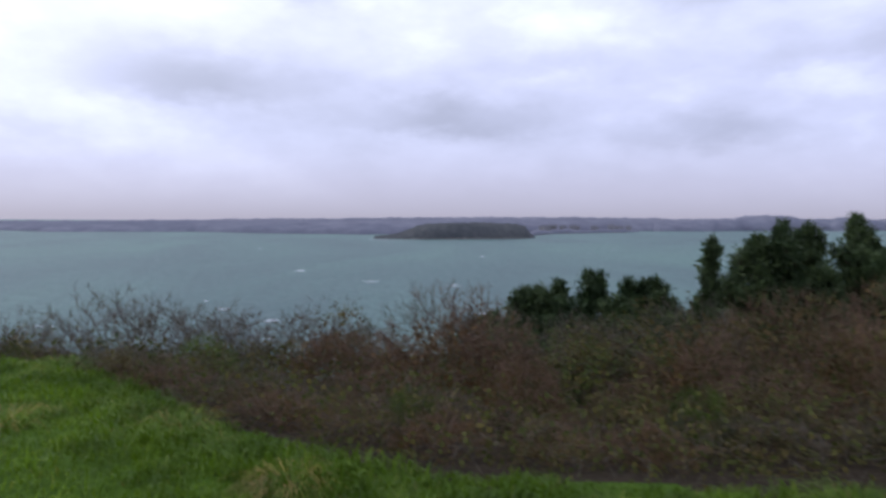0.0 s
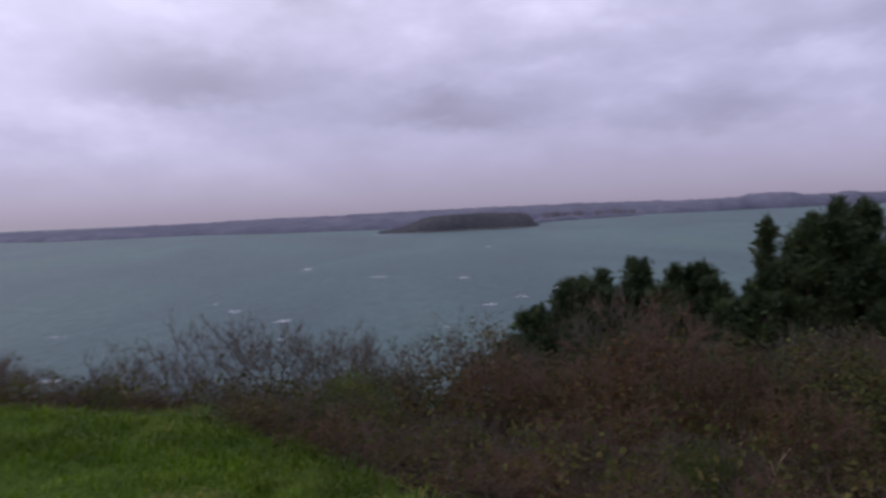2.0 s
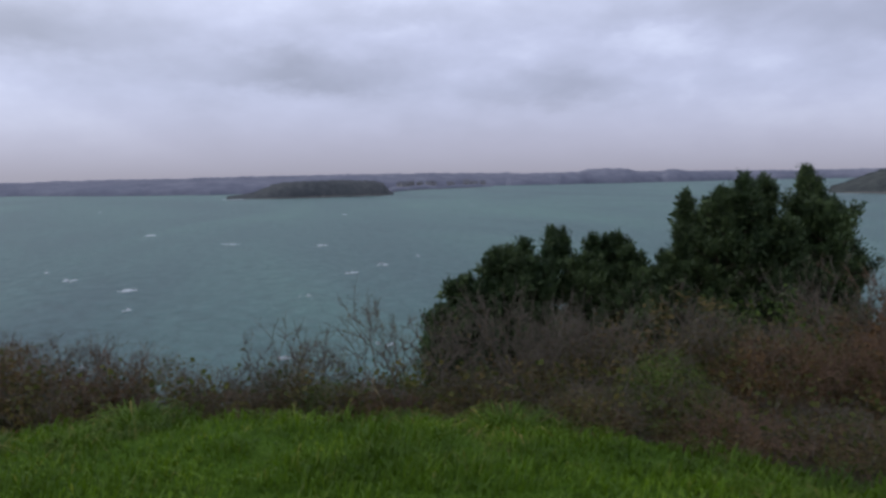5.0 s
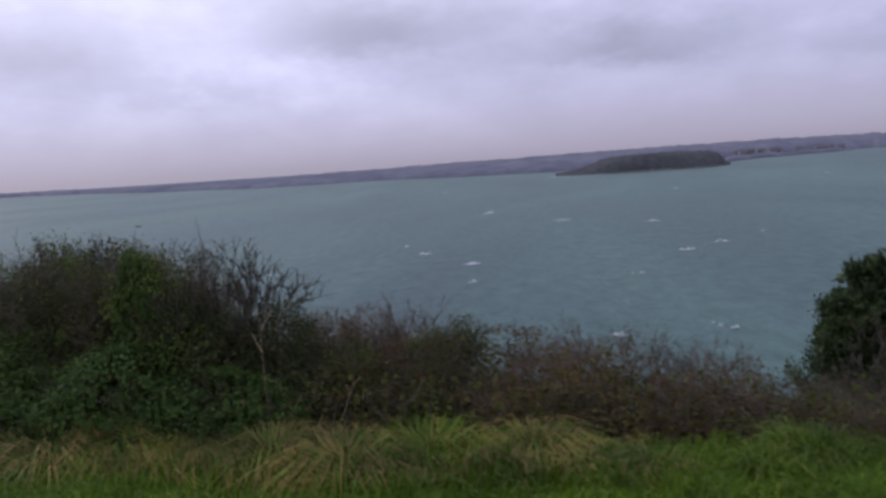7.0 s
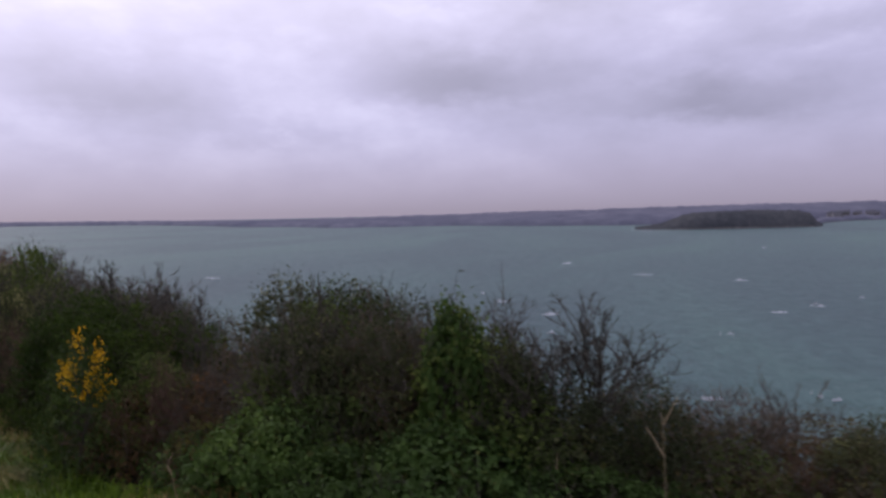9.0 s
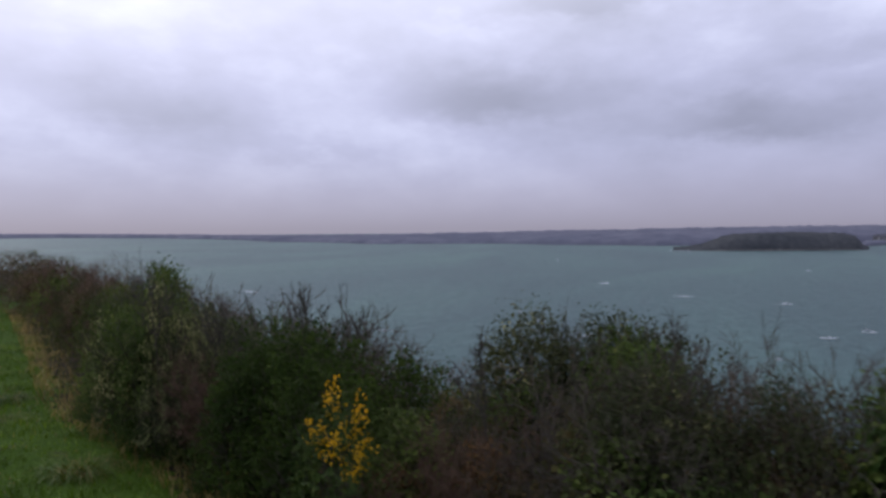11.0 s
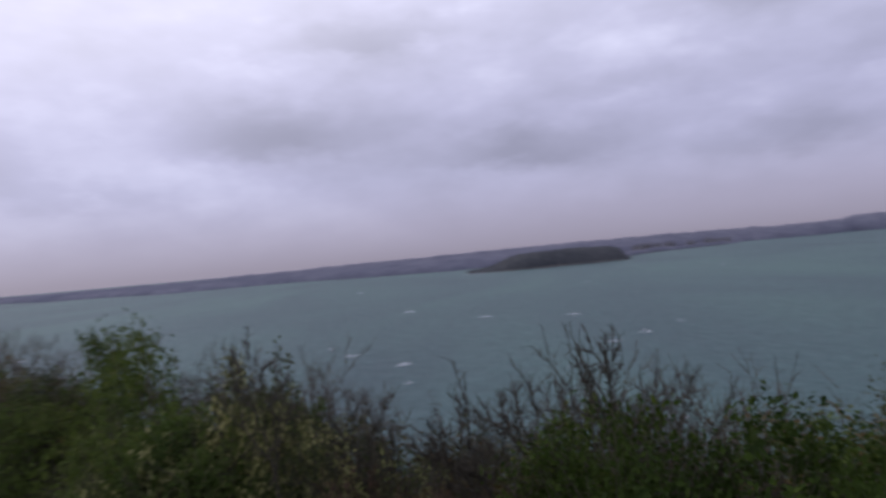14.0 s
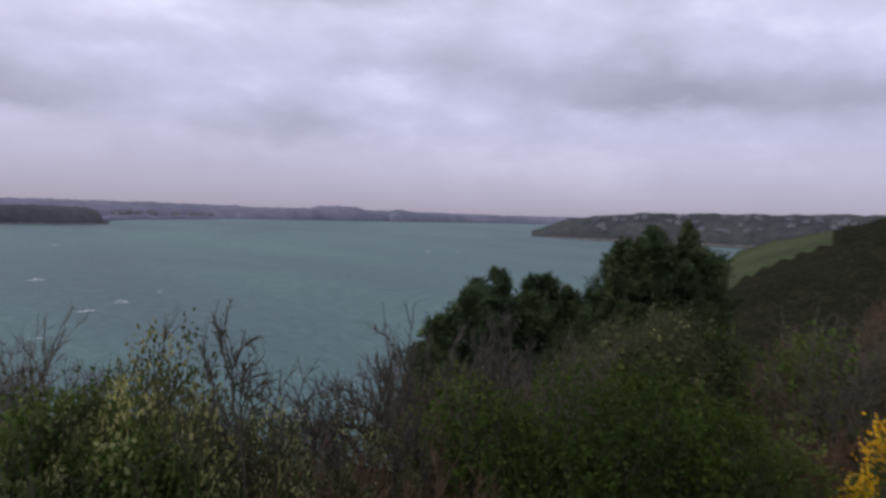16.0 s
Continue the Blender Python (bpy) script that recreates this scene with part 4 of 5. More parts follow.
def plant(kind, rows):
    """Rows of x, y, height of the top over the path, and half width."""
    for x, y, top, half in rows:
        h = max(top - gz(x, y) + 0.05, 0.35)
        half = max(half, h * dict(bare=0.4, fan=0.5, red=0.45, cream=0.36, knob=0.12).get(kind, 0))
        if x < -10.9 and kind != "gorse":
            y += max(0.0, 0.9 * half - float(seaward(x, y)))
        z = gz(x, y) - 0.05
        h = max(top - z, 0.35)
        v = pr.randrange(KINDS[kind][1])
        slim = 0.52 if kind != "knob" and h / 1.2 > 1.3 * half / 0.85 else 1.0
        places.setdefault((kind, v, slim), []).append((x, y, z, half / (0.85 * slim), h / 1.2))


# hedge along the far stretch of the path
plant("red", ((-22.4, 15.6, 1.2, 1.0), (-20.4, 14.5, 1.15, 0.8), (-17.6, 12.4, 0.85, 0.55)))
plant("olive", ((-20.0, 14.2, 0.9, 0.6), (-16.9, 11.9, 0.95, 0.5)))
plant("dark", ((-16.28, 11.89, 1.24, 0.36), (-16.6, 11.4, 0.9, 0.42), (-18.2, 13.0, 0.9, 0.6), (-21.4, 15.0, 0.95, 0.7), (-19.2, 13.2, 0.6, 0.5), (-15.6, 10.6, 0.7, 0.45)))
plant("thick", ((-17.3, 12.5, 1.1, 0.7), (-18.7, 13.3, 1.22, 0.75), (-20.7, 15.4, 1.3, 0.9), (-23.4, 16.4, 1.2, 1.1), (-25.5, 17.8, 1.2, 1.2), (-28.2, 19.2, 1.15, 1.3), (-32, 22.0, 1.2, 1.4), (-15.9, 11.3, 0.75, 0.6)))
plant("bare", ((-18.2, 13.7, 1.42, 0.5), (-15.07, 10.7, 1.28, 0.42), (-16.2, 12.2, 1.15, 0.5), (-15.08, 11.2, 1.1, 0.45), (-14.6, 11.5, 1.1, 0.5), (-19.8, 15.2, 1.3, 0.6)))
# pale dotted shrubs, bare branches and the green shrub at the end of the walk
plant("cream", ((-14.52, 9.57, 1.33, 0.36), (-14.27, 9.95, 1.08, 0.26), (-14.12, 9.02, 1.0, 0.3), (-14.85, 9.7, 1.0, 0.36), (-13.92, 9.3, 0.92, 0.24)))
plant("knob", ((-14.22, 9.02, 1.44, 0.17), (-12.98, 9.3, 1.34, 0.2), (-11.3, 8.35, 1.22, 0.2), (-10.5, 8.3, 1.34, 0.2)))
plant("dark", ((-15.58, 10.87, 1.3, 0.42), (-14.95, 9.4, 0.98, 0.42), (-14.6, 9.85, 0.98, 0.4), (-15.3, 9.75, 0.88, 0.45), (-15.2, 10.2, 0.85, 0.5), (-14.6, 10.7, 0.8, 0.5), (-14.55, 9.2, 0.9, 0.3)))
plant("lush", ((-14.75, 9.75, 0.78, 0.3), (-14.3, 9.25, 0.6, 0.3)))
plant("fan", ((-13.66, 9.75, 1.1, 0.7), (-13.15, 9.6, 1.26, 0.75)))
plant("red", ((-13.62, 9.35, 0.92, 0.4), (-13.4, 9.2, 0.85, 0.36), (-13.92, 9.55, 0.8, 0.36), (-13.5, 8.95, 0.75, 0.35)))
plant("thick", ((-12.75, 9.7, 0.86, 0.45), (-13.9, 10.0, 0.62, 0.5), (-13.4, 10.9, 0.6, 0.7), (-12.3, 10.8, 0.55, 0.8)))
plant("bare", ((-12.45, 9.42, 1.18, 0.3), (-12.75, 9.42, 1.18, 0.3), (-13.0, 9.75, 1.14, 0.45)))
plant("dark", ((-13.0, 9.45, 0.92, 0.42),))
plant("lush", ((-13.15, 9.1, 0.9, 0.42), (-12.95, 8.8, 1.02, 0.5), (-12.55, 8.75, 1.04, 0.5), (-12.35, 8.5, 0.9, 0.42), (-13.1, 8.6, 0.78, 0.36), (-12.15, 9.1, 0.84, 0.45)))
plant("olive", ((-11.35, 9.65, 1.1, 0.56), (-10.9, 9.7, 1.06, 0.56), (-10.6, 9.8, 1.0, 0.5), (-10.6, 10.4, 0.85, 0.8)))
plant("gorse", ((-11.98, 7.88, 0.86, 0.28),))
plant("bare", ((-11.7, 8.95, 0.72, 0.35),))
plant("red", ((-11.38, 8.4, 0.84, 0.45), (-11.75, 8.15, 0.6, 0.4)))
plant("thick", ((-11.6, 8.75, 0.7, 0.5), (-10.9, 8.9, 0.8, 0.6), (-11.1, 8.1, 0.62, 0.42), (-10.7, 8.8, 0.95, 0.5), (-11.3, 9.6, 0.7, 0.7)))
plant("dark", ((-11.85, 8.5, 0.7, 0.36), (-11.3, 9.4, 0.72, 0.5), (-10.7, 9.5, 0.95, 0.5), (-10.68, 8.85, 1.05, 0.5), (-11.9, 8.25, 0.5, 0.35), (-10.6, 8.15, 0.75, 0.42)))
# ivied stump with the upswept shrub
plant("thick", ((-10.8, 8.46, 1.04, 0.5), (-10.45, 8.4, 1.0, 0.45)))
plant("olive", ((-9.95, 8.15, 0.98, 0.34), (-9.2, 8.1, 0.95, 0.34), (-10.62, 8.3, 1.0, 0.45), (-10.25, 8.2, 0.85, 0.36), (-8.87, 7.98, 0.74, 0.4), (-8.41, 8.19, 0.72, 0.36)))
plant("bare", ((-10.8, 8.45, 1.28, 0.45), (-10.15, 8.6, 1.3, 0.4), (-9.6, 8.6, 1.3, 0.4), (-10.4, 8.3, 1.22, 0.4), (-9.3, 8.3, 1.2, 0.4), (-9.75, 8.2, 1.18, 0.4)))
plant("thick", ((-10.05, 8.4, 1.08, 0.42), (-9.25, 8.45, 1.0, 0.42), (-9.7, 8.35, 1.12, 0.42)))
plant("ivy", ((-9.5, 8.1, 1.12, 0.3),))
plant("dark", ((-9.42, 8.2, 1.1, 0.42), (-9.1, 8.0, 0.75, 0.42), (-10.2, 7.95, 0.7, 0.45)))
plant("fan", ((-8.93, 8.35, 1.22, 0.7),))
plant("ivy", ((-9.45, 7.62, 0.58, 0.66), (-10.4, 7.7, 0.6, 0.6), (-8.7, 7.66, 0.4, 0.55), (-9.95, 7.55, 0.45, 0.52), (-11.0, 7.85, 0.36, 0.45), (-9.1, 7.62, 0.36, 0.42), (-9.6, 7.62, 0.34, 0.36), (-8.4, 7.75, 0.3, 0.4)))
plant("thick", ((-8.3, 8.45, 0.7, 0.45), (-7.95, 8.65, 0.66, 0.45), (-9.95, 8.2, 0.9, 0.4), (-9.6, 9.1, 0.75, 0.8), (-8.5, 9.0, 0.5, 0.7)))
# lower hedge in the middle of the walk
plant("bare", ((-7.9, 8.5, 0.74, 0.45), (-8.4, 8.7, 0.55, 0.42), (-7.5, 8.8, 0.6, 0.42), (-6.15, 8.57, 0.52, 0.5), (-5.5, 8.4, 0.45, 0.42), (-4.53, 8.35, 0.22, 0.4), (-3.73, 8.4, 0.08, 0.42), (-6.7, 8.8, 0.42, 0.45), (-5.9, 8.9, 0.4, 0.5)))
plant("thick", ((-8.0, 8.1, 0.45, 0.55), (-7.35, 8.0, 0.42, 0.55), (-6.7, 7.95, 0.38, 0.55), (-6.2, 8.2, 0.46, 0.55), (-5.6, 7.85, 0.26, 0.5), (-5.05, 7.95, 0.28, 0.52), (-4.7, 7.7, 0.12, 0.45), (-4.4, 7.9, 0.16, 0.5), (-3.8, 7.7, 0.1, 0.5), (-5.4, 8.6, 0.2, 0.6), (-6.5, 8.7, 0.3, 0.6), (-2.93, 7.4, 0.16, 0.55), (-4.7, 8.6, 0.05, 0.6)))
plant("olive", ((-7.2, 8.5, 0.5, 0.32), (-7.38, 8.3, 0.48, 0.3), (-6.4, 8.0, 0.1, 0.35)))
plant("dark", ((-4.07, 7.8, 0.06, 0.36), (-8.0, 8.2, 0.4, 0.45)))
plant("red", ((-5.55, 8.05, 0.4, 0.42), (-7.6, 8.35, 0.5, 0.42), (-3.6, 7.6, 0.0, 0.4)))
plant("lush", ((-7.34, 7.75, 0.26, 0.22),))
# hedge by the start of the walk
plant("thick", ((-2.6, 6.55, 0.12, 0.42), (-1.4, 5.5, 0.08, 0.42), (-0.2, 4.62, 0.06, 0.42), (1.1, 4.15, 0.08, 0.42), (2.6, 4.1, 0.15, 0.45), (3.5, 3.9, 0.22, 0.5)))
plant("red", ((-2.0, 6.05, 0.06, 0.42), (-0.8, 5.05, 0.06, 0.42), (0.4, 4.35, 0.06, 0.4), (1.8, 4.15, 0.1, 0.4)))
plant("bare", ((-3.37, 8.1, 0.7, 0.8), (-2.5, 7.65, 0.8, 0.82), (-1.39, 7.93, 0.5, 0.7), (-0.6, 7.7, 0.5, 0.66), (-2.9, 7.95, 0.6, 0.7), (-1.9, 7.8, 0.58, 0.7), (0.6, 7.6, 0.82, 0.55), (1.2, 7.6, 0.75, 0.45), (-4.3, 8.3, 0.5, 0.55), (-2.0, 8.3, 0.4, 0.6)))
plant("red", ((0.76, 7.15, 0.84, 0.95), (-0.6, 7.2, 0.36, 0.55), (0.1, 6.7, 0.4, 0.7), (1.3, 6.5, 0.5, 0.6), (-0.1, 5.9, 0.22, 0.5)))
plant("thick", ((-4.2, 8.0, 0.38, 0.5), (-3.0, 7.5, 0.12, 0.5), (-2.3, 7.1, 0.14, 0.5), (-1.8, 6.75, 0.2, 0.52), (-1.1, 6.1, 0.14, 0.52), (-0.4, 5.7, 0.14, 0.5), (0.4, 5.3, 0.16, 0.5), (1.2, 4.9, 0.22, 0.52), (2.0, 4.8, 0.32, 0.55), (2.9, 4.6, 0.42, 0.6), (4.0, 4.3, 0.55, 0.7), (5.3, 3.8, 0.7, 0.9)))
plant("thick", ((-1.6, 8.4, 0.22, 0.7), (-0.4, 8.2, 0.3, 0.7), (2.0, 6.4, 0.66, 0.85), (2.81, 6.0, 0.86, 0.85), (3.7, 5.7, 0.95, 0.95), (4.7, 5.6, 1.05, 1.0), (5.7, 5.1, 1.15, 1.1), (6.8, 5.2, 1.25, 1.1), (8.2, 4.5, 1.3, 1.2), (10.0, 4.0, 1.4, 1.3), (12.5, 3.0, 1.4, 1.4), (15.5, 2.0, 1.5, 1.5), (19, 1.2, 1.6, 1.7)))
plant("dark", ((-1.8, 6.9, 0.3, 0.42), (5.2, 4.6, 0.85, 0.7), (7.2, 4.5, 1.0, 0.8)))
plant("red", ((1.2, 5.5, 0.38, 0.42), (2.6, 5.4, 0.6, 0.5), (4.0, 5.0, 0.75, 0.6)))
plant("lush", ((0.2, 4.85, 0.18, 0.22), (2.3, 4.5, 0.3, 0.3)))
plant("thick", ((2.2, 7.0, 0.45, 0.5), (3.6, 6.7, 0.6, 0.5)))
# taller thorn bushes on the slope
plant("thick", ((9.6, 14.2, -1.3, 2.2), (12.2, 15.6, -0.5, 2.3), (14.8, 16.2, 0.1, 2.4), (11.2, 18.5, -1.9, 2.4), (17.5, 16.0, 0.5, 2.6)))
# scrub on the slope below the hedge
fr = random.Random(4)


def rim_y(x):
    return float(np.interp(-x, [-p[0] for p in EDGE], [p[1] for p in EDGE]))


for i in range(50):
    x = fr.uniform(-22, 14)
    y = rim_y(x) + fr.uniform(2.4, 6.5)
    rise = fr.uniform(0.45, 0.7) if -9.5 < x < -2.2 else fr.uniform(0.8, 1.15)
    plant("scrub", ((x, y, gz(x, y) + rise, fr.uniform(0.85, 1.15)),))
for i in range(34):
    x = fr.uniform(1.0, 26)
    y = rim_y(x) + fr.uniform(6, 18)
    plant("scrub", ((x, y, gz(x, y) + fr.uniform(1.3, 2.1), fr.uniform(1.0, 1.5)),))

for (kind, v, slim), rows in places.items():
    SLIM[0] = slim
    proto = settle_size(KINDS[kind][0](100 + 17 * v + 3 * len(kind)))
    plain = proto["label"]
    for i, (x, y, z, sx, sz) in enumerate(rows):
        m = pose(x, y, z, pr.uniform(-4, 4), pr.uniform(-4, 4), pr.uniform(0, 360)) @ Matrix.Diagonal((sx, sx, sz, 1))
        word = "low " if sz < 0.5 else "tall " if sz > 1.0 else "" if slim == 1.0 else "narrow "
        if i + 1 < len(rows):
            tagged(copy_thing(proto, m), word + plain)
        else:
            proto.matrix_basis = m
            tagged(proto, word + plain)


# ---- pines below the hedge ----
def pine(x, y, top, crown, low, seed, spire=0.0, label="dark green wind-shaped pine on the cliff slope"):
    """top: height of the tip over the path; low: height of the lowest limbs; crown: half width."""
    r, rng = random.Random(seed), np.random.default_rng(seed)
    base = gz(x, y) - 0.3
    H = top - base
    root = new("pine_tree")
    root.location = (x, y, base)
    trunk, p = [], Vector((0, 0, 0))
    d = Vector((0.05, 0, 1))
    pts = [p.copy()]
    for i in range(14):
        d = (d + Vector((r.gauss(0, 0.045) - 0.25 * d.x, r.gauss(0, 0.045) - 0.25 * d.y, 0.1))).normalized()
        q = p + d * (H * 0.97 / 14)
        trunk.append((tuple(p), tuple(q), 0.24 * (1 - i / 15), 0.24 * (1 - (i + 1) / 15)))
        p = q
        pts.append(p.copy())
    part("trunk", tube_mesh("trunk", trunk, M_BARK, 8), root)
    limbs, shoots = [], []
    lo = (low - base) / H
    count = 60 if crown > 2 else 44
    for i in range(count):
        u = lo + (1 - lo) * (i + r.random()) / count
        k = u * 14
        o = pts[int(min(k, 13))].lerp(pts[int(min(k, 13)) + 1], k - int(min(k, 13)))
        w = (u - lo) / (1 - lo)
        a = r.uniform(0, 6.283)
        shape = (1 - w) ** spire * 0.9 + 0.1 if spire else min(1.0, 0.6 + 2.0 * w) * (1 - w) ** 0.8 + 0.1
        lobe = 0.86 + 0.2 * math.sin(2 * a + seed) + 0.12 * math.sin(5 * a + 2 * seed)
        reach = crown * shape * lobe * r.uniform(0.45, 1.25)
        size = 0.45 + 0.55 * min(1.0, reach / 1.5)
        dd = Vector((math.cos(a), math.sin(a), -0.05 + 0.6 * w))
        q = o
        n = 6
        for j in range(n):
            dd = (dd + Vector((r.gauss(0, 0.13), r.gauss(0, 0.13), 0.07))).normalized()
            e = q + dd * (reach / n)
            limbs.append((tuple(q), tuple(e), 0.05 * (1 - j / 7), 0.05 * (1 - (j + 1) / 7)))
            if j >= 1:
                for _ in range(7 if j > 3 else 3 if j > 2 else 1):
                    s1 = (dd + Vector((r.gauss(0, 0.8), r.gauss(0, 0.8), r.uniform(-0.1, 0.9)))).normalized()
                    t1 = e + s1 * r.uniform(0.12, 0.45) * size
                    if j > 3:
                        limbs.append((tuple(e), tuple(t1), 0.016, 0.008))
                    shoots.append((t1, (s1 * 0.5 + Vector((0, 0, 1.0))).normalized(), size))
            q = e
        shoots.append((q, Vector((dd.x * 0.5, dd.y * 0.5, 1)).normalized(), size))
    leaders = [(pts[-1] - Vector((0, 0, 1.3)), 1.5)] + [(Vector(limbs[r.randrange(len(limbs) // 2, len(limbs))][1]), r.uniform(0.5, 1.0)) for _ in range(3 if spire else 14)]
    for o, tall in leaders:
        lift = min(tall, H * 0.985 - o.z)
        for j in range(12 if lift > 0.2 else 0):
            u, a = (j + 0.5) / 12, r.uniform(0, 6.283)
            out = 0.34 * (1 - u) * r.uniform(0.3, 1.0)
            shoots.append((o + Vector((math.cos(a) * out, math.sin(a) * out, lift * u)), Vector((0.5 * math.cos(a) * (1 - u), 0.5 * math.sin(a) * (1 - u), 1)).normalized(), 0.6))
    part("limbwork", tube_mesh("limbwork", limbs, M_BARK, 4), root)
    c = np.array([tuple(s0[0]) for s0 in shoots])
    w = np.array([tuple(s0[1]) for s0 in shoots])
    big = np.array([s0[2] for s0 in shoots])[:, None]
    m = 13
    up = rng.uniform(-0.3, 0.6, (len(c) * m, 1)) * np.repeat(big * rng.uniform(0.6, 1.3, (len(c), 1)), m, 0)
    at = np.repeat(c, m, 0) + np.repeat(w, m, 0) * up + rng.normal(size=(len(c) * m, 3)) * (0.12 * np.repeat(big, m, 0) - 0.1 * np.clip(up, 0, 0.7))
    way = np.repeat(w, m, 0) * 1.0 + unit(rng.normal(size=at.shape))
    n = 1500 if crown > 2 else 800
    at0 = np.array([tuple(limbs[i][1]) for i in rng.integers(0, len(limbs), n)])
    inner = at0 * np.array([0.86, 0.86, 1.0]) + rng.normal(size=(n, 3)) * 0.14 - np.array([0, 0, 0.15])
    part("inner_needles", leaf_mesh("inner_needles", inner, rng.normal(size=inner.shape) + np.array([0, 0, 0.5]), 0.38, 0.18, M_NEEDLE, rng), root)
    part("needle_crown", leaf_mesh("needle_crown", at, way, 0.24, 0.06, M_NEEDLE, rng, 0.1), root)
    return tagged(root, label, "pine tree", "pines on the slope")


LOWPINE, TALLPINE = "low spreading dark green pine on the slope", "tall dark green pine with a pointed crown"
# broad pines low on the slope, with pointed ones standing out of them
for i, (x, y, top, wide) in enumerate(((3.8, 31.2, -4.6, 2.4), (6.0, 31.6, -3.3, 2.8), (8.6, 32.4, -2.7, 3.0), (11.0, 32.4, -2.4, 3.0), (12.6, 29.6, -3.0, 2.6), (14.2, 31.4, -2.3, 2.7), (16.4, 30.6, -1.2, 2.8), (18.0, 29.2, -0.6, 2.8), (19.4, 30.4, 0.2, 3.0), (21.4, 29.2, 0.0, 3.1), (23.0, 30.0, -0.6, 3.0))):
    pine(x, y, top, wide, -10.5, 8 + i, label=LOWPINE)
for i, (x, y, top, wide) in enumerate(((4.4, 32.0, -3.2, 2.2), (6.0, 32.5, -1.9, 2.2), (7.2, 33.0, -1.9, 2.2), (8.4, 33.2, -1.7, 2.2), (9.8, 34.0, -1.2, 2.4), (11.4, 34.0, -1.5, 2.3), (12.3, 33.8, -1.4, 2.1), (13.3, 33.4, -1.8, 2.1), (13.4, 31.2, -2.0, 2.1))):
    pine(x, y, top, wide, -9.5, 21 + i, spire=0.7)
pine(14.0, 30.2, 0.75, 0.9, -8.5, 5, spire=0.8, label="slender dark green pine with a narrow tip")
for i, (x, y, top, wide) in enumerate(((16.3, 30.2, 0.8, 2.5), (17.2, 31.6, 0.7, 2.5), (18.2, 30.0, 1.5, 2.7), (19.3, 30.8, 1.3, 2.6), (20.5, 29.5, 1.8, 2.7), (21.7, 30.4, 0.9, 2.6), (22.8, 28.8, 0.3, 2.6))):
    pine(x, y, top, wide, -8.5, 41 + i, spire=0.7, label=TALLPINE)

# ---- grass ----
gr = np.random.default_rng(12)


def along(n, s0, s1, x0, x1):
    """Random points on the turf whose distance from the rim lies between s0 and s1."""
    out = np.zeros((0, 2))
    while len(out) < n:
        p = np.stack([gr.uniform(x0, x1, n * 2), gr.uniform(-2, 20, n * 2)], 1)
        s_ = seaward(p[:, 0], p[:, 1])
        out = np.concatenate([out, p[(s_ > s0) & (s_ < s1)]])
    return out[:n]


def lawn(name, n, s0, s1, x0, x1, length, width, mat, label, bend=0.75):
    p = along(n, s0, s1, x0, x1)
    v = np.concatenate([p, ground_z(p[:, 0], p[:, 1])[:, None] - 0.01], 1)
    tuft = np.array([0.85 + 0.7 * noise.noise(Vector((x * 1.4, y * 1.4, 5))) + 0.6 * noise.noise(Vector((x * 4.3, y * 4.3, 9))) for x, y in p.tolist()])
    lean = gr.normal(0, bend * 0.55, (n, 2)) + np.array([0.3, -0.15])
    me = blade_mesh(name, v, length * np.clip(tuft, 0.3, 1.6), width, lean, mat, gr)
    return tagged(new(name, me), label, "grass", kind="stuff")


lawn("grass", 68000, -4.6, 0.1, -20, 5.5, 0.085, 0.009, M_BLADE, "short green grass of the cliff-top turf")
lawn("grass", 34000, -3.2, 0.0, -30, -12, 0.075, 0.008, M_BLADE, "short green grass of the cliff-top turf")
lawn("grass", 22000, -4.2, -0.4, -7, 3, 0.09, 0.009, M_BLADE, "short green grass of the cliff-top turf")
lawn("rim_grass", 20000, -0.9, 0.05, -12, 5.5, 0.12, 0.009, M_BLADE, "long green grass along the rim of the turf")
lawn("rim_grass", 5000, -0.5, 0.1, -3.2, 1, 0.13, 0.009, M_BLADE, "long green grass along the rim of the turf")
lawn("dry_grass", 3600, -0.5, 0.4, -11, -6, 0.14, 0.008, M_STRAWBLADE, "dry straw-coloured grass along the hedge foot")
lawn("dry_grass", 2600, -3.2, -0.2, -28, -11.5, 0.06, 0.008, M_STRAWBLADE, "scattered dry blades in the cliff-top turf")
lawn("dry_grass", 3600, -0.12, 0.35, -24, -12.5, 0.15, 0.008, M_STRAWBLADE, "dry straw-coloured grass along the hedge foot")


def tussock(seed, straw):
    rng = np.random.default_rng(seed)
    root = new("tussock")
    for name, mat, n, ln in (("green_grass", M_BLADE, 340, 0.19), ("straw_grass", M_STRAWBLADE, straw, 0.22)):
        a, q = rng.uniform(0, 6.283, n), 0.2 * np.sqrt(rng.random(n))
        p = np.stack([np.cos(a) * q, np.sin(a) * q, 0.09 * (1 - (q / 0.2) ** 2)], 1)
        lean = np.stack([np.cos(a), np.sin(a)], 1) * (0.8 + 1.3 * rng.random((n, 1))) + rng.normal(0, 0.25, (n, 2))
        part(name, blade_mesh(name, p, np.full(n, ln), 0.008, lean, mat, rng), root)
    return tagged(root, "drooping tussock of green and straw-coloured grass", "grass tussock", "tussocks along the rim")


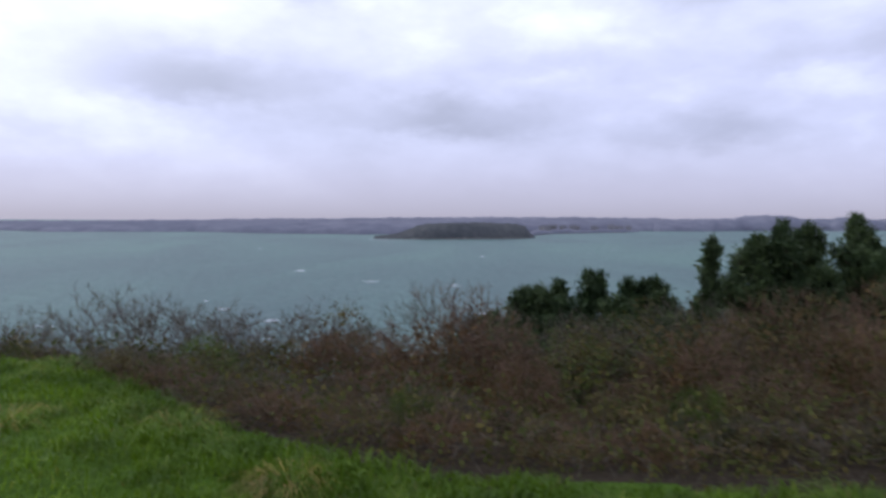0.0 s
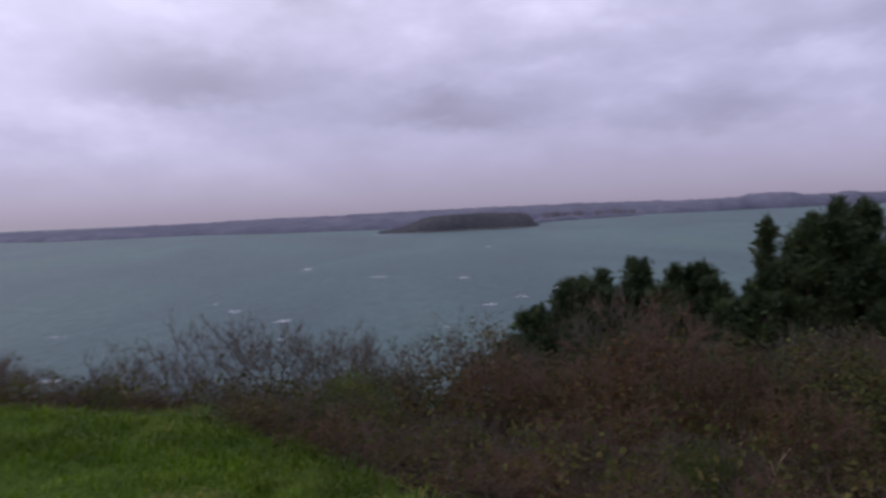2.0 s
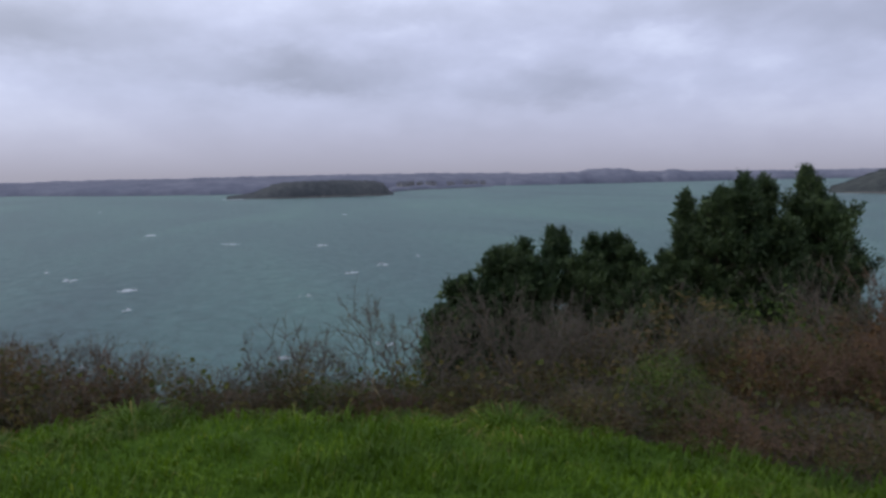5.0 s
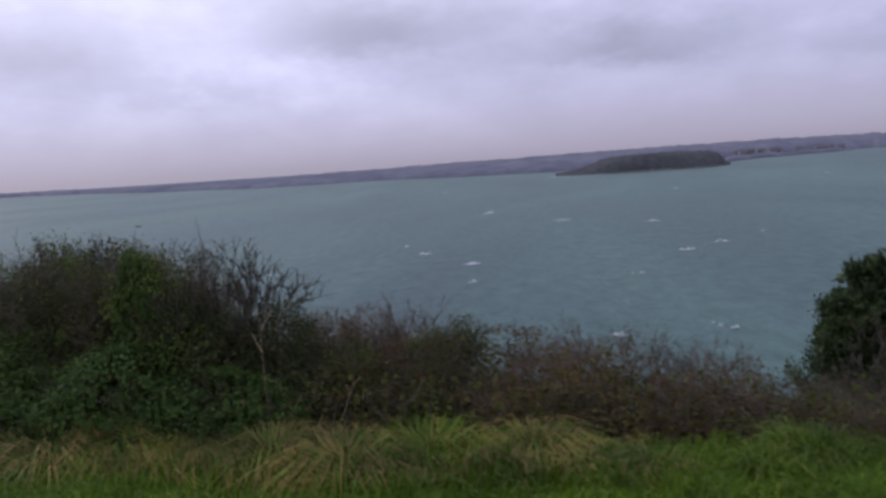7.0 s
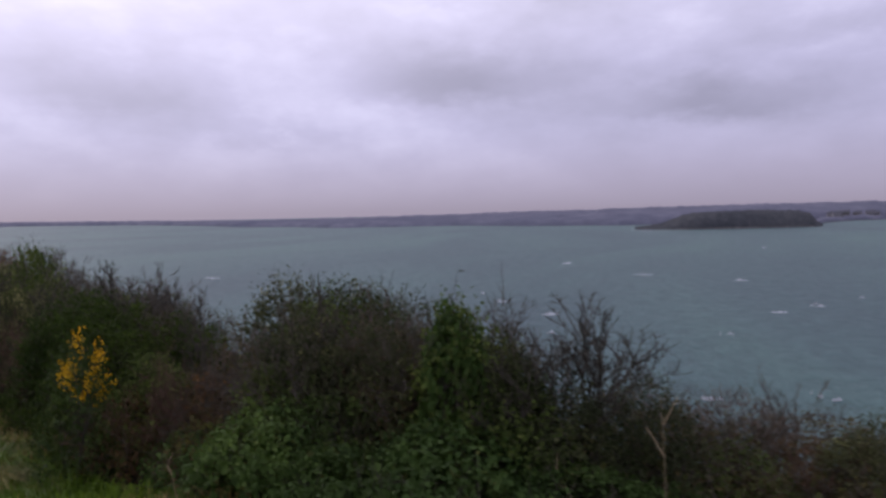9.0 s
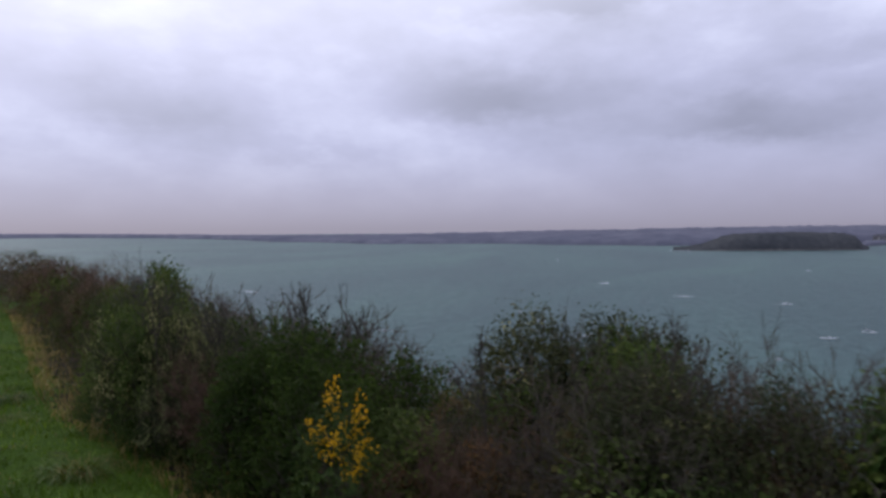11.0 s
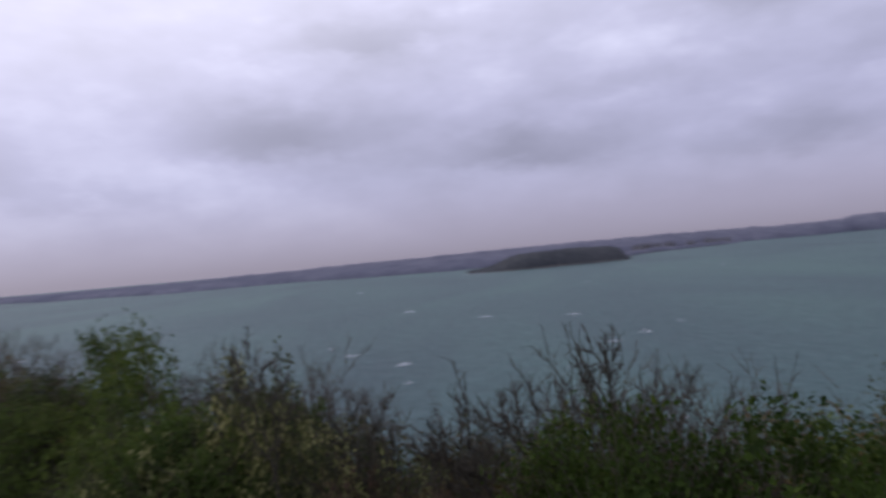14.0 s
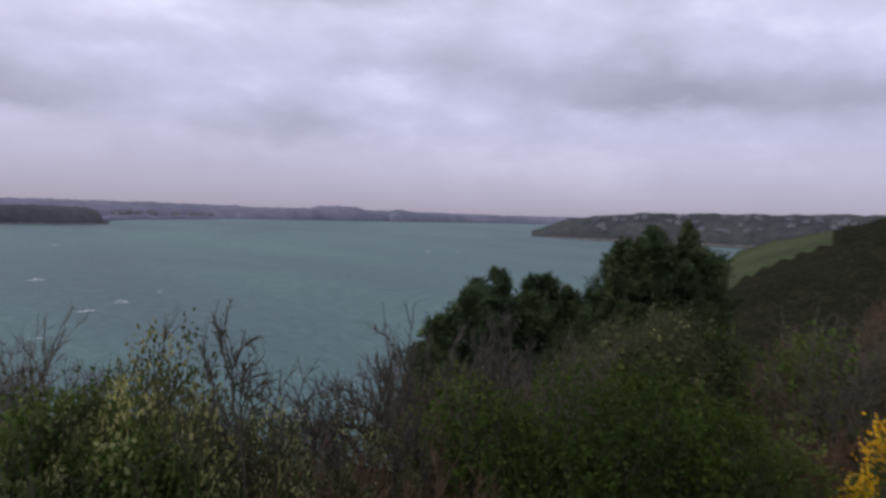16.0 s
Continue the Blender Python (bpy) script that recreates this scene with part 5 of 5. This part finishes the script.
tr = random.Random(31)
spots = [(-7.62, 7.0, 0.95), (-9.5, 7.1, 1.05), (-9.85, 7.15, 0.9), (-9.15, 7.15, 0.9), (-8.1, 7.1, 0.9), (-8.45, 7.15, 0.55), (-7.8, 6.85, 0.5), (-2.72, 4.85, 0.9), (-10.9, 7.3, 0.9), (-9.84, 7.2, 0.8), (-6.75, 6.95, 0.75), (-6.25, 6.9, 0.65), (-8.77, 7.1, 0.55), (-6.0, 6.95, 0.6), (-5.2, 7.35, 0.6), (-4.4, 7.4, 0.6), (-9.3, 7.3, 0.8), (-3.6, 7.0, 0.6), (-7.2, 7.2, 1.0), (-1.9, 5.3, 0.6), (-6.6, 7.2, 0.9), (0.2, 3.3, 0.5), (1.2, 3.1, 0.5), (2.4, 3.1, 0.5)]
for i in range(34):
    x = tr.uniform(-17, 4.5)
    spots.append((x, float(np.interp(-x, [-p[0] for p in EDGE], [p[1] for p in EDGE])) + tr.uniform(-0.5, 0.0), tr.uniform(0.4, 0.85)))
tuss = [tussock(40, 70), tussock(41, 300), tussock(42, 25)]
for i, (x, y, k) in enumerate(spots):
    m = pose(x, y, gz(x, y) - 0.02, 0, 0, tr.uniform(0, 360)) @ Matrix.Diagonal((k, k, 0.72 * k, 1))
    if i < len(spots) - 3:
        copy_thing(tuss[1] if i < 7 else tuss[2] if x > -5.8 and i != 7 else tuss[tr.randrange(3)], m)
    else:
        tuss[i - len(spots) + 3].matrix_basis = m

# ---- undergrowth at the hedge foot ----
p = along(17000, 0.05, 2.2, -24, 7)
z = ground_z(p[:, 0], p[:, 1]) + 0.02 + 0.42 * gr.random(len(p)) ** 1.6
v = np.concatenate([p, z[:, None]], 1)
tagged(new("bramble_carpet", leaf_mesh("bramble_carpet", v, gr.normal(size=v.shape) + np.array([0, 0, 0.3]), 0.045, 0.036, M_BRAMBLE, gr)), "low carpet of bramble leaves at the hedge foot", "undergrowth", kind="stuff")
p = along(6000, 0.05, 2.2, -24, 7)
v = np.concatenate([p, (ground_z(p[:, 0], p[:, 1]) + 0.3 * gr.random(len(p)))[:, None]], 1)
tagged(new("stem_tangle", tube_mesh("stem_tangle", sprigs(gr, v, gr.normal(size=v.shape) + np.array([0, 0, 0.9]), 0.2, 0.0026), M_TWIG)), "tangle of thin dead brown stems at the hedge foot", "undergrowth", kind="stuff")


def stick(x, y, lean, length):
    """A dead stem leaning out of the grass, with two side shoots."""
    d = Vector((math.sin(radians(lean)), 0.1, math.cos(radians(lean)))).normalized()
    segs, p, r = [], Vector((0, 0, -0.05)), random.Random(int(length * 1000))
    for i in range(6):
        d = (d + Vector((r.gauss(0, 0.06), r.gauss(0, 0.06), 0))).normalized()
        q = p + d * length / 6
        segs.append((tuple(p), tuple(q), 0.0038 * (1 - i / 8), 0.0038 * (1 - (i + 1) / 8)))
        if i in (3, 4):
            segs.append((tuple(q), tuple(q + (d + Vector((0.6 * (-1) ** i, 0.2, 0))).normalized() * length * 0.18), 0.004, 0.002))
        p = q
    ob = new("dried_weed", tube_mesh("dried_weed", segs, M_STRAW, 5))
    ob.location = (x, y, gz(x, y))
    tagged(ob, "dry pale dead weed standing in the grass", "weed", "dried weeds")


for x, y, lean, length in ((-3.65, 7.25, -22, 0.5), (-8.35, 7.6, 2, 0.85), (-8.6, 7.65, -28, 0.6), (-7.9, 7.6, 12, 0.45), (-10.9, 7.5, -15, 0.4), (0.4, 4.6, 14, 0.5)):
    stick(x, y, lean, length)
